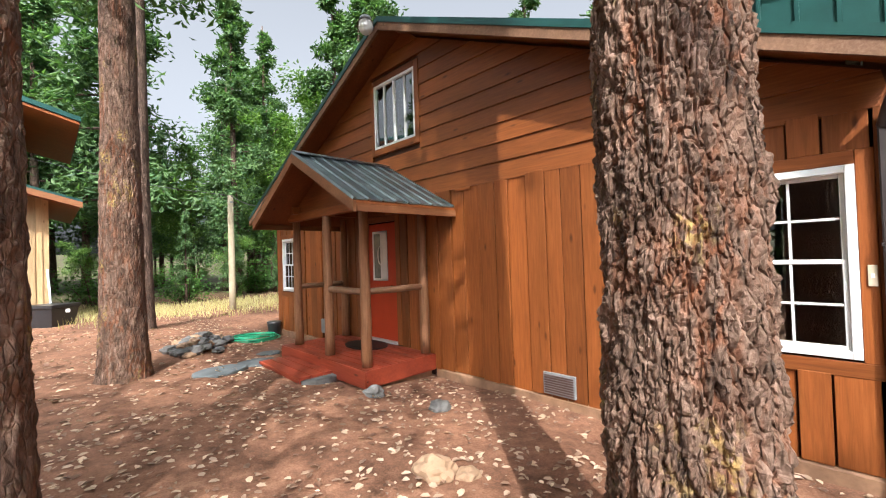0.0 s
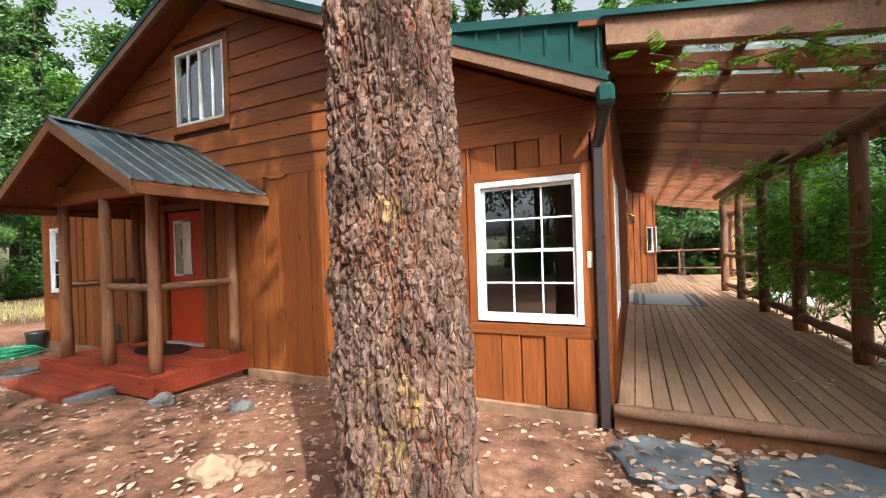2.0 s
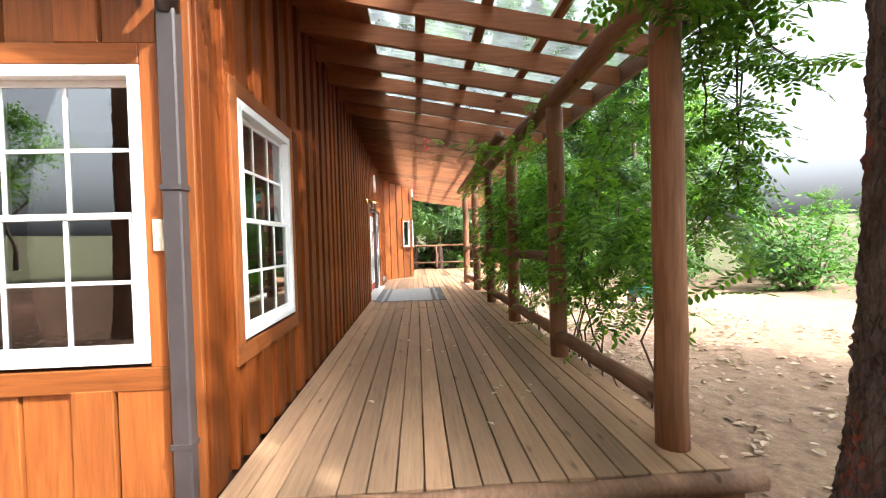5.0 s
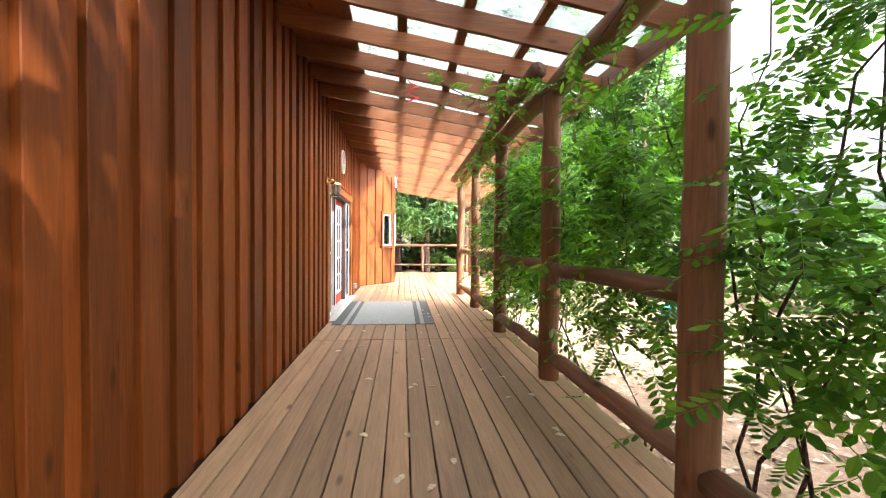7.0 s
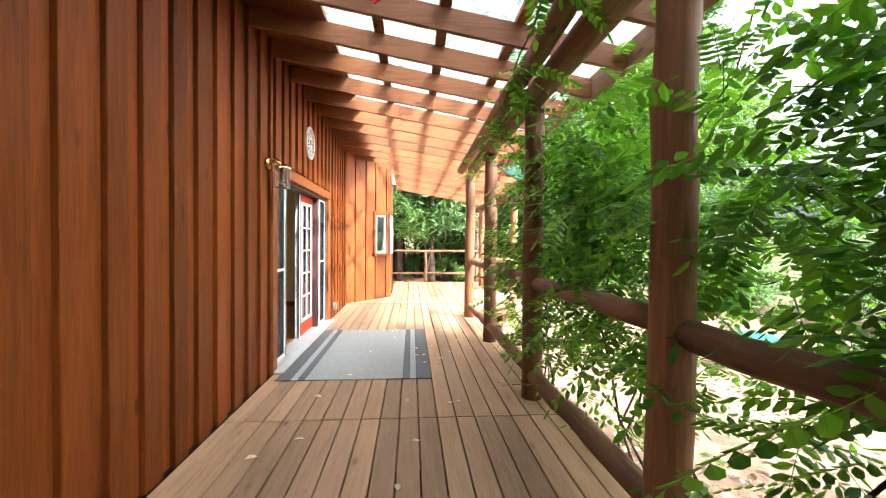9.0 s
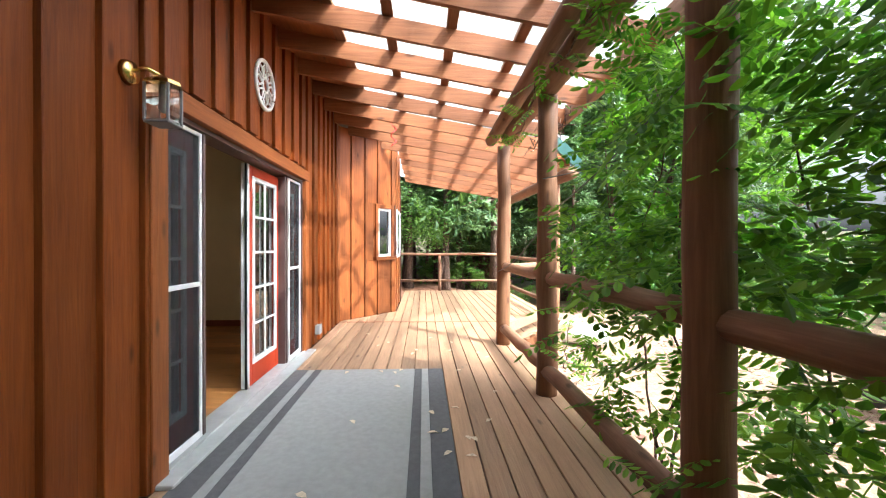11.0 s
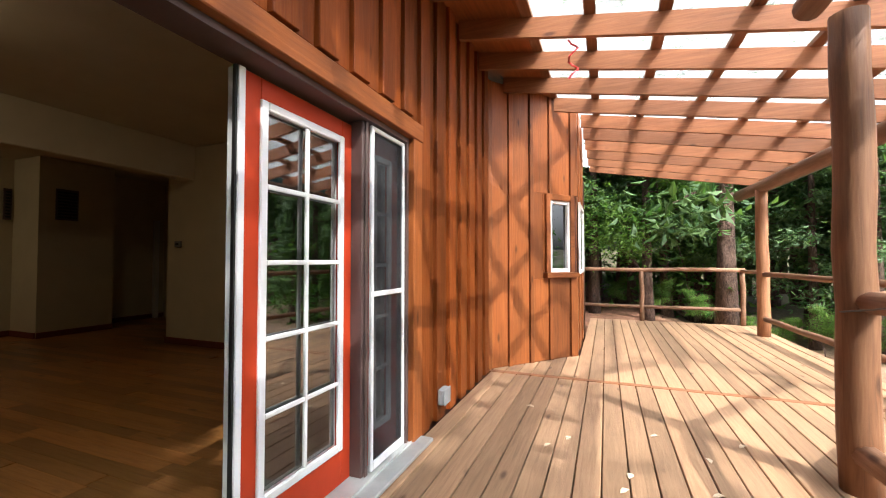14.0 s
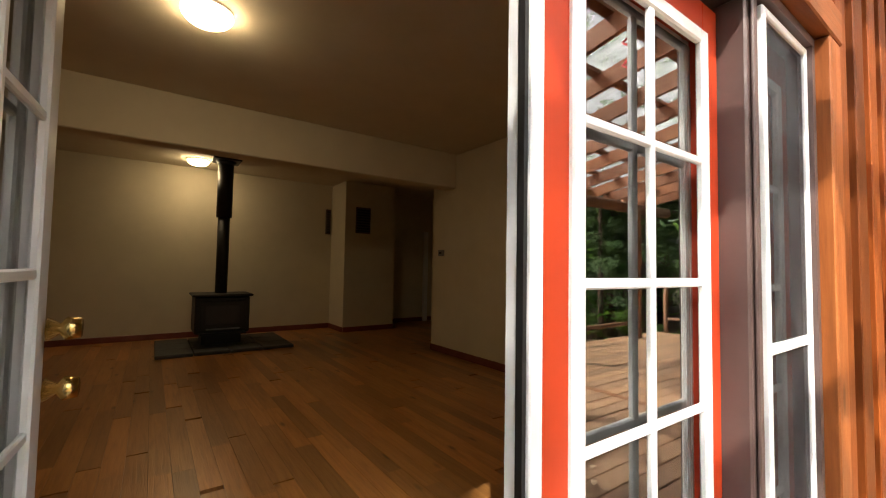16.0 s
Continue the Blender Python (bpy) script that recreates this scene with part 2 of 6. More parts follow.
M_PORCHMETAL = plain("grey_green_porch_metal", (0.16, 0.20, 0.20), 0.33, 0.55, 0.35, 3.5, 0.08)
M_PIPE = plain("brown_gutter_metal", (0.055, 0.045, 0.045), 0.4, 0.2)
M_DOOR = plain("red_door_paint", (0.42, 0.040, 0.010), 0.5, vary=0.08, scale=4, bumpy=0.05, spec=0.25)
M_DOORFRAME = plain("brown_door_frame", (0.09, 0.055, 0.048), 0.45, vary=0.1)
M_SILL = plain("pale_door_sill", (0.45, 0.46, 0.45), 0.4, 0.3)
M_BRASS = plain("brass", (0.75, 0.52, 0.18), 0.2, 1.0, 0.1)
M_GLASS = glass_mat("window_glass", (0.8, 0.82, 0.81), 0.20)
M_DOORGLASS = glass_mat("door_glass", (0.8, 0.82, 0.8), 0.22)
M_SCREEN = screen_mat()
M_SHEET = sheet_mat("translucent_roofing", (0.97, 0.98, 1.0), 0.72)
M_GROUND = ground_mat()
M_BARK = bark_mat("fir_bark", (0.034, 0.021, 0.016), (0.155, 0.094, 0.066), (0.34, 0.22, 0.165), (0.36, 0.25, 0.09), (0.26, 0.085, 0.032))
M_BARK2 = bark_mat("dark_fir_bark", (0.022, 0.015, 0.012), (0.10, 0.062, 0.045), (0.21, 0.135, 0.10))
M_BARK3 = bark_mat("grey_old_bark", (0.03, 0.022, 0.02), (0.10, 0.075, 0.066), (0.21, 0.165, 0.15), (0.24, 0.075, 0.05))
M_STONE = plain("grey_stone", (0.11, 0.105, 0.10), 0.8, vary=0.4, scale=6, bumpy=0.5)
M_SLAB = plain("blue_grey_slate", (0.10, 0.113, 0.118), 0.75, vary=0.3, scale=3, bumpy=0.4)
M_ROCK = plain("warm_sandstone", (0.30, 0.19, 0.115), 0.85, vary=0.3, scale=7, bumpy=0.5)
M_LITTER = leaf_mat("dry_leaves", (0.14, 0.065, 0.04), (0.62, 0.45, 0.33), 0.12)
M_VINE = leaf_mat("wisteria_leaf", (0.04, 0.12, 0.013), (0.21, 0.36, 0.045), 0.55)
M_CONIFER = leaf_mat("conifer_needles", (0.05, 0.105, 0.045), (0.14, 0.22, 0.085), 0.4)
M_BROAD = leaf_mat("madrone_leaf", (0.065, 0.14, 0.03), (0.19, 0.28, 0.075), 0.5)
M_MULCH = plain("mud_base", (0.23, 0.125, 0.07), 0.9, vary=0.3, scale=6, bumpy=0.5)
M_MAT = plain("grey_outdoor_rug", (0.27, 0.27, 0.26), 0.9, vary=0.1, scale=20, bumpy=0.4)
M_MATD = plain("charcoal_rug_stripe", (0.085, 0.085, 0.088), 0.9, vary=0.15, scale=20, bumpy=0.4)
M_WALLIN = plain("cream_wall_paint", (0.62, 0.56, 0.42), 0.8, vary=0.04, scale=3)
M_CEIL = plain("cream_ceiling_paint", (0.66, 0.60, 0.47), 0.85, vary=0.04, scale=3)
M_FLOORIN = wood("oak_floor", (0.17, 0.062, 0.016), (0.42, 0.185, 0.052), (0.54, 0.27, 0.085), "y", 0.28, 0.4, True, 0.5)
M_BASEIN = plain("dark_red_base", (0.16, 0.035, 0.02), 0.5)
M_IRON = plain("black_iron", (0.018, 0.017, 0.016), 0.5, 0.4)
M_LAMP = glow_mat("lit_lamp_glass", (1.0, 0.74, 0.42), 18.0)
M_GREYBOX = plain("grey_plastic", (0.19, 0.195, 0.20), 0.5)
M_TANK = plain("white_tank_paint", (0.72, 0.73, 0.72), 0.35, 0.0, 0.08)
M_HOSE = plain("green_hose", (0.02, 0.28, 0.14), 0.4)
M_BIN = plain("black_plastic", (0.02, 0.02, 0.022), 0.45)
M_PINE = wood("pale_pine_siding", (0.26, 0.16, 0.08), (0.40, 0.27, 0.14), (0.5, 0.36, 0.21), "z", 0.6)
M_GRASS = leaf_mat("dry_grass", (0.42, 0.36, 0.14), (0.62, 0.55, 0.30), 0.3)
M_BUSH = leaf_mat("shrub_leaf", (0.04, 0.11, 0.02), (0.12, 0.23, 0.05), 0.4)
M_RIBBON = plain("red_ribbon", (0.65, 0.03, 0.03), 0.5)
M_DRYLEAF = plain("pale_dry_leaf", (0.62, 0.50, 0.36), 0.8, vary=0.2, scale=30, bumpy=0.2)
M_WIRE = plain("grey_wire", (0.10, 0.10, 0.10), 0.5, 0.6)


# ---- mesh helpers ----
def done(name, bm, material, parent=None, label="", smooth=False, **tags):
    me = bpy.data.meshes.new(name)
    bm.to_mesh(me)
    bm.free()
    for m in (material if isinstance(material, (list, tuple)) else [material]):
        me.materials.append(m)
    if smooth:
        me.polygons.foreach_set("use_smooth", [True] * len(me.polygons))
    ob = new(name, me)
    ob.parent = parent
    return tagged(ob, label, **tags)


def part(name, bm, material, parent, label="", smooth=False):
    return done(name, bm, material, parent, label, smooth)


def thing(name, label, category, group="", kind="", at=(0, 0, 0)):
    ob = new(name)
    ob.location = at
    ob.empty_display_size = 0.1
    return tagged(ob, label, category, group, kind)


def add_box(bm, lo, hi, bev=0.0, mat=0):
    c = [(a + b) / 2 for a, b in zip(lo, hi)]
    s = [abs(b - a) for a, b in zip(lo, hi)]
    r = bmesh.ops.create_cube(bm, size=1.0, matrix=Matrix.LocRotScale(c, None, s))
    if bev:
        ed = {e for v in r["verts"] for e in v.link_edges}
        out = bmesh.ops.bevel(bm, geom=list(ed), offset=bev, segments=1, affect="EDGES")
        fs = out["faces"]
    if mat:
        for v in r["verts"]:
            if v.is_valid:
                for f in v.link_faces:
                    f.material_index = mat
    return r


def box(lo, hi, bev=0.0):
    bm = bmesh.new()
    add_box(bm, lo, hi, bev)
    return bm


def tube_bm(points, radii, sides=10, wob=0.0, seed=0, bm=None, cap=True):
    """A round, tapering member along a line of points."""
    rng = random.Random(seed)
    bm = bm or bmesh.new()
    pts = [Vector(p) for p in points]
    rings = []
    for i, p in enumerate(pts):
        d = (pts[min(i + 1, len(pts) - 1)] - pts[max(i - 1, 0)]).normalized()
        ref = Vector((0, 0, 1)) if abs(d.z) < 0.9 else Vector((1, 0, 0))
        u = d.cross(ref).normalized()
        w = d.cross(u)
        r = radii[i] if isinstance(radii, (list, tuple)) else radii
        rings.append([bm.verts.new(p + (u * math.cos(a) + w * math.sin(a)) * r * (1 + wob * rng.uniform(-1, 1)))
                      for a in [2 * math.pi * k / sides for k in range(sides)]])
    for a, b in zip(rings, rings[1:]):
        for k in range(sides):
            bm.faces.new((a[k], a[(k + 1) % sides], b[(k + 1) % sides], b[k]))
    if cap:
        bm.faces.new(rings[0][::-1])
        bm.faces.new(rings[-1])
    bmesh.ops.recalc_face_normals(bm, faces=bm.faces)
    return bm


def line_pts(a, b, n, wob=0.0, seed=0):
    rng = random.Random(seed)
    a, b = Vector(a), Vector(b)
    return [a.lerp(b, i / (n - 1)) + Vector([rng.uniform(-wob, wob) if 0 < i < n - 1 else 0 for _ in range(3)]) for i in range(n)]


def prism(poly, axis, lo, hi):
    """A flat polygon given on the two other axes, drawn out along one axis."""
    bm = bmesh.new()
    def P(a, b, c):
        return {"x": (c, a, b), "y": (a, c, b), "z": (a, b, c)}[axis]
    lo_v = [bm.verts.new(P(a, b, lo)) for a, b in poly]
    hi_v = [bm.verts.new(P(a, b, hi)) for a, b in poly]
    bm.faces.new(lo_v)
    bm.faces.new(hi_v[::-1])
    n = len(poly)
    for i in range(n):
        bm.faces.new((lo_v[i], hi_v[i], hi_v[(i + 1) % n], lo_v[(i + 1) % n]))
    bmesh.ops.recalc_face_normals(bm, faces=bm.faces)
    return bm


def ground_z(x, y):
    """Lie of the land: level yard, a little lower along the house, falling away east of the deck."""
    z = -0.08
    near = max(0.0, min(1.0, (x + 2.2) / 2.0))
    z -= 0.17 * near
    if y < -2.0:
        z -= min(1.0, (-2.0 - y) / 2.5) * (0.15 + 0.30 * max(0.0, min(1.0, x / 7)))
        z -= 0.22 * max(0.0, min(1.0, (x - 8) / 4)) * max(0.0, min(1.0, (-3.0 - y) / 1.6))
    if y > 9:
        z += -0.10 * min(1.0, (y - 9) / 6)
    z += 0.05 * noise.noise(Vector((x * 0.5, y * 0.5, 0))) + 0.015 * noise.noise(Vector((x * 2.1, y * 2.1, 4)))
    d = math.hypot(x - 4, y - 2)
    if d > 45:
        z += (d - 45) * 0.03
    return z


# ---- ground ----
def ground():
    bm = bmesh.new()
    xs = sorted({*[round(-12 + 0.3 * i, 2) for i in range(107)], *[-600, -200, -90, -60, -40, -30, -22, -16, 24, 30, 40, 60, 90, 200, 600]})
    ys = sorted({*[round(-9 + 0.3 * i, 2) for i in range(100)], *[-600, -200, -90, -60, -40, -28, -20, -14, 26, 34, 45, 60, 90, 200, 600]})
    grid = [[bm.verts.new((x, y, ground_z(x, y))) for y in ys] for x in xs]
    for i in range(len(xs) - 1):
        for j in range(len(ys) - 1):
            bm.faces.new((grid[i][j], grid[i + 1][j], grid[i + 1][j + 1], grid[i][j + 1]))
    done("ground", bm, M_GROUND, None, "reddish brown forest dirt with scattered dry leaves", True, category="ground", kind="structure")


ground()

# ---- house shell ----
SL, Z0 = 0.455, 2.78          # roof slope and roof height over the long wall
MID = 5.35                    # ridge
END_Y = 10.4
LONG = 11.47


def roof_z(y):
    return Z0 + SL * (y if y < MID else 2 * MID - y)


def wall_with_holes(name, axis, u0, u1, z0, z1, holes, t0, t1, material, label):
    """A wall along axis x or y between two faces t0, t1, in blocks round its openings (ua, ub, za, zb)."""
    bm = bmesh.new()
    cuts = sorted({u0, u1, *[h for o in holes for h in o[:2]]})
    for a, b in zip(cuts, cuts[1:]):
        mid = (a + b) / 2
        spans = sorted([(o[2], o[3]) for o in holes if o[0] < mid < o[1]])
        z = z0
        for za, zb in spans + [(z1, z1)]:
            if za > z + 1e-4:
                if axis == "y":
                    add_box(bm, (t0, a, z), (t1, b, za))
                else:
                    add_box(bm, (a, t0, z), (b, t1, za))
            z = max(z, zb)
    return done(name, bm, material, None, label, category="wall", kind="structure")


GW = (0.23, 1.27, 0.69, 2.095)        # gable ground-floor window: y0 y1 z0 z1
BW = (9.40, 10.08, 0.82, 2.06)        # far gable window
UW = (5.0, 6.08, 3.41, 4.51)          # upper window
FD = (5.59, 6.50, 0.12, 2.16)        # front door
wall_gable = wall_with_holes("wall_gable", "y", 0.03, END_Y, -0.25, 2.5, [GW, BW, FD], 0.03, 0.16, M_BACK, "board-clad gable wall of the cabin, stained red-brown")
up = prism([(0.03, 2.5), (UW[0], 2.5), (UW[0], roof_z(UW[0]) - 0.06), (0.03, roof_z(0.03) - 0.06)], "x", 0.03, 0.16)
done("wall_gable_upper", up, M_BACK, None, "upper gable wall with horizontal stained boards", category="wall", kind="structure")
upb = bmesh.new()
add_box(upb, (0.03, UW[0], 2.5), (0.16, UW[1], UW[2]))
done("wall_gable_under_window", upb, M_BACK, None, "gable wall below the upper window", category="wall", kind="structure")
done("wall_gable_over_window", prism([(UW[0], UW[3]), (UW[1], UW[3]), (UW[1], roof_z(UW[1]) - 0.06), (MID, roof_z(MID) - 0.06), (UW[0], roof_z(UW[0]) - 0.06)], "x", 0.03, 0.16), M_BACK, None, "gable wall above the upper window", category="wall", kind="structure")
done("wall_gable_far", prism([(UW[1], 2.5), (END_Y, 2.5), (END_Y, roof_z(END_Y) - 0.06), (UW[1], roof_z(UW[1]) - 0.06)], "x", 0.03, 0.16), M_BACK, None, "far half of the upper gable wall", category="wall", kind="structure")

SW = (0.40, 1.36, 0.69, 2.09)        # long-wall window: x0 x1 z0 z1
DR = (6.80, 9.46, 0.0, 2.06)         # door set opening
wall_long = wall_with_holes("wall_long", "x", 0.03, LONG, -0.3, 3.42, [SW, DR], 0.03, 0.16, M_BACK, "board-and-batten wall along the deck, stained red-brown")
wall_back = done("wall_back", box((0.16, END_Y - 0.13, -0.25), (15.0, END_Y, 2.7)), M_BACK, None, "plain rear wall of the cabin", category="wall", kind="structure")
wall_end = done("wall_end", box((14.87, -0.86, -0.25), (15.0, END_Y - 0.13, 2.7)), M_BACK, None, "plain end wall of the cabin", category="wall", kind="structure")


def copy_mesh(name, me, parent, loc, rot=None):
    ob = new(name, me)
    ob.parent = parent
    ob.location = loc
    if rot:
        ob.rotation_euler = rot
    return ob


# base of packed mud below the cladding
done("foundation", box((-0.03, 0.12, -0.42), (0.10, 4.70, -0.12), 0.02), M_MULCH, None, "mud-splashed concrete footing under the boards", category="foundation", kind="structure")
done("foundation.001", box((-0.03, 7.30, -0.42), (0.10, END_Y, -0.12), 0.02), M_MULCH, None, "mud-splashed concrete footing under the boards", category="foundation", kind="structure")


def board(parent, lo, hi, material, name="board", bev=0.004):
    c = Vector([(a + b) / 2 for a, b in zip(lo, hi)])
    bm = box([a - k for a, k in zip(lo, c)], [b - k for b, k in zip(hi, c)], bev)
    ob = done(name, bm, material, parent)
    ob.location = c
    return ob


def clad_gable():
    rng = random.Random(5)
    holes = [(GW[0] - 0.11, GW[1] + 0.09, GW[2] - 0.12, GW[3] + 0.10), (BW[0] - 0.1, BW[1] + 0.1, BW[2] - 0.1, BW[3] + 0.1), (FD[0] - 0.1, FD[1] + 0.1, -0.3, FD[3] + 0.1)]
    y = 0.14
    while y < END_Y - 0.05:
        w = rng.choice((0.20, 0.24, 0.26, 0.28))
        y1 = min(y + w, END_Y)
        proud = rng.choice((0.0, 0.008, 0.018, 0.028))
        for h in holes:
            for edge in h[:2]:
                if y + 0.012 < edge < y1:
                    y1 = edge
        zs = [(-0.12 + rng.uniform(-0.012, 0.012), 2.50)]
        for h in holes:
            if y < h[1] - 0.013 and y1 > h[0] + 0.013:
                zs = [(zs[0][0], h[2]), (h[3], 2.50)]
        for a, b in zs:
            if b - a > 0.05:
                gap = 0.002 if y1 - y < 0.09 else rng.uniform(0.004, 0.010)
                board(wall_gable, (-0.004 - proud, y + gap, a), (0.03, y1 - gap, b), M_SIDE_Z)
        y = y1
    # corner board
    board(wall_gable, (-0.022, -0.004, -0.14), (0.03, 0.128, 2.50), M_SIDE_Z, "corner_board")


def clad_upper():
    """Lapped level boards, cut along the roof slope."""
    rng = random.Random(6)
    par = bpy.data.objects["wall_gable_upper"]
    z = 2.47
    while z < roof_z(MID) - 0.15:
        h = 0.245
        def span(zz):
            t = (zz - Z0 + 0.10) / SL
            return max(0.03, t), min(END_Y, 2 * MID - t)
        a0, b0 = span(z)
        a1, b1 = span(z + h)
        pieces = [(a0, a1, b0, b1)]
        if z + h > UW[2] - 0.07 and z < UW[3] + 0.06:
            pieces = [(a0, a1, UW[0] - 0.09, UW[0] - 0.09), (UW[1] + 0.09, UW[1] + 0.09, b0, b1)]
        for l0, l1, r0, r1 in pieces:
            if r0 - l0 < 0.1:
                continue
            l1, r1 = min(l1, r1 - 0.02), r1
            c = Vector((0, (l0 + r0) / 2, z))
            bm = bmesh.new()
            vs = []
            for (yy, zz, xb) in ((l0, 0, -0.026), (r0, 0, -0.026), (r1, h + 0.012, -0.004), (l1, h + 0.012, -0.004)):
                vs.append((bm.verts.new((xb, yy - c.y, zz)), bm.verts.new((0.03, yy - c.y, zz))))
            f = [v[0] for v in vs]
            k = [v[1] for v in vs]
            bm.faces.new(f)
            bm.faces.new(k[::-1])
            for i in range(4):
                bm.faces.new((f[i], k[i], k[(i + 1) % 4], f[(i + 1) % 4]))
            bmesh.ops.recalc_face_normals(bm, faces=bm.faces)
            ob = done("board", bm, M_SIDE_Y, par)
            ob.location = c
        z += h
    board(wall_gable, (-0.03, 3.9, 2.43), (0.03, 4.2, 2.47), M_SIDE_Y, "board")


def clad_long():
    rng = random.Random(7)
    holes = [(SW[0] - 0.1, SW[1] + 0.12, SW[2] - 0.12, SW[3] + 0.1), (DR[0] - 0.1, DR[1] + 0.12, -0.5, DR[3] + 0.15)]
    x, k = 0.0, 0
    while x < LONG - 0.02:
        w = (0.150 + rng.uniform(-0.012, 0.012)) if k % 2 == 0 else 0.125 + rng.uniform(-0.015, 0.015)
        x1 = min(x + w, LONG)
        front = -0.026 if k % 2 == 0 else 0.004
        for h in holes:
            for edge in h[:2]:
                if x + 0.03 < edge < x1:
                    x1 = edge
        zs = [(0.004, 3.42)]
        for h in holes:
            if x < h[1] - 0.01 and x1 > h[0] + 0.01:
                zs = [(0.004, h[2]), (h[3], 3.42)]
        for a, b in zs:
            if b - a > 0.05:
                board(wall_long, (x, front, a), (x1, 0.03, b), M_SIDE_SHADED)
        x, k = x1, k + 1


clad_gable()
clad_upper()
clad_long()


# ---- bay ----
BAY = [(LONG, 0.03), (12.56, -0.87), (14.0, -0.87), (15.0, -0.1)]


def bay():
    (ax, ay), (bx, by) = BAY[0], BAY[1]
    L = math.hypot(bx - ax, by - ay)
    u = Vector((bx - ax, by - ay, 0)) / L
    ang = math.atan2(u.y, u.x)
    base = thing("wall_bay", "sunlit angled bay wall with wide stained boards and a small window", "wall", kind="structure", at=(ax, ay, 0))
    base.rotation_euler = (0, 0, ang)
    bm = bmesh.new()
    w0, w1, wz0, wz1 = L - 0.47, L - 0.13, 1.10, 1.98
    for lo, hi in (((0, 0, -0.3), (w0, 0.12, 3.3)), ((w1, 0, -0.3), (L, 0.12, 3.3)), ((w0, 0, -0.3), (w1, 0.12, wz0)), ((w0, 0, wz1), (w1, 0.12, 3.3))):
        add_box(bm, lo, hi)
    part("backing", bm, M_BACK, base)
    rng = random.Random(3)
    edges = [0.0, 0.06, 0.30, 0.36, 0.62, 0.68, 0.93, 0.985, L - 0.12, L]
    for i, (a, b) in enumerate(zip(edges, edges[1:])):
        front = -0.03 if i % 2 == 0 else -0.006
        cuts = [(0.004, 3.3)]
        if a < w1 + 0.06 and b > w0 - 0.06:
            cuts = [(0.004, wz0 - 0.09), (wz1 + 0.08, 3.3)]
            if a < w0 - 0.09:
                board(base, (a + 0.002, front, wz0 - 0.088), (min(b, w0 - 0.102), 0.0, wz1 + 0.078), M_SIDE_Z)
                board(base, (min(b, w0 - 0.102) + 0.002, front, wz0 - 0.018), (w0 - 0.072, 0.0, wz1 + 0.078), M_SIDE_Z)
        for za, zb in cuts:
            board(base, (a + 0.002, front, za), (b - 0.002, 0.0, zb), M_SIDE_Z)
    for lo, hi in (((w0 - 0.07, -0.04, wz0 - 0.02), (w0, 0.0, wz1 + 0.08)), ((w1, -0.04, wz0 - 0.02), (w1 + 0.07, 0.0, wz1 + 0.08)), ((w0, -0.04, wz1), (w1, 0.0, wz1 + 0.08)), ((w0 - 0.10, -0.085, wz0 - 0.085), (w1 + 0.10, 0.0, wz0 - 0.02))):
        board(base, lo, hi, M_SIDE_X, "trim")
    fr = bmesh.new()
    for lo, hi in (((w0, -0.02, wz0 - 0.02), (w0 + 0.04, 0.05, wz1)), ((w1 - 0.04, -0.02, wz0 - 0.02), (w1, 0.05, wz1)), ((w0 + 0.04, -0.02, wz0 - 0.02), (w1 - 0.04, 0.05, wz0 + 0.025)), ((w0 + 0.04, -0.02, wz1 - 0.04), (w1 - 0.04, 0.05, wz1))):
        add_box(fr, lo, hi, 0.004)
    part("window_frame", fr, M_WHITE, base, "white vinyl window frame")
    part("pane", box((w0 + 0.04, 0.02, wz0 + 0.025), (w1 - 0.04, 0.026, wz1 - 0.04)), M_GLASS, base)
    # the faces beyond the corner
    for (px, py), (qx, qy) in zip(BAY[1:], BAY[2:]):
        LL = math.hypot(qx - px, qy - py)
        b2 = thing("wall_bay_far", "far face of the bay with stained boards", "wall", kind="structure", at=(px, py, 0))
        b2.rotation_euler = (0, 0, math.atan2(qy - py, qx - px))
        part("backing", box((0, 0, -0.3), (LL, 0.12, 3.3)), M_BACK, b2)
        n = int(LL / 0.3)
        for i in range(n):
            board(b2, (i * LL / n + 0.003, -0.02 if i % 2 else -0.005, 0.004), ((i + 1) * LL / n - 0.003, 0.0, 3.3), M_SIDE_Z)
        if LL > 1.2:
            fr = bmesh.new()
            for lo, hi in (((0.10, -0.05, 1.05), (0.15, -0.021, 2.0)), ((1.0, -0.05, 1.05), (1.05, -0.021, 2.0)), ((0.15, -0.05, 1.05), (1.0, -0.021, 1.1)), ((0.15, -0.05, 1.95), (1.0, -0.021, 2.0))):
                add_box(fr, lo, hi, 0.004)
            part("window_frame", fr, M_WHITE, b2, "white vinyl window frame")
            part("pane", box((0.15, -0.034, 1.1), (1.0, -0.028, 1.95)), M_DOORGLASS, b2)


bay()


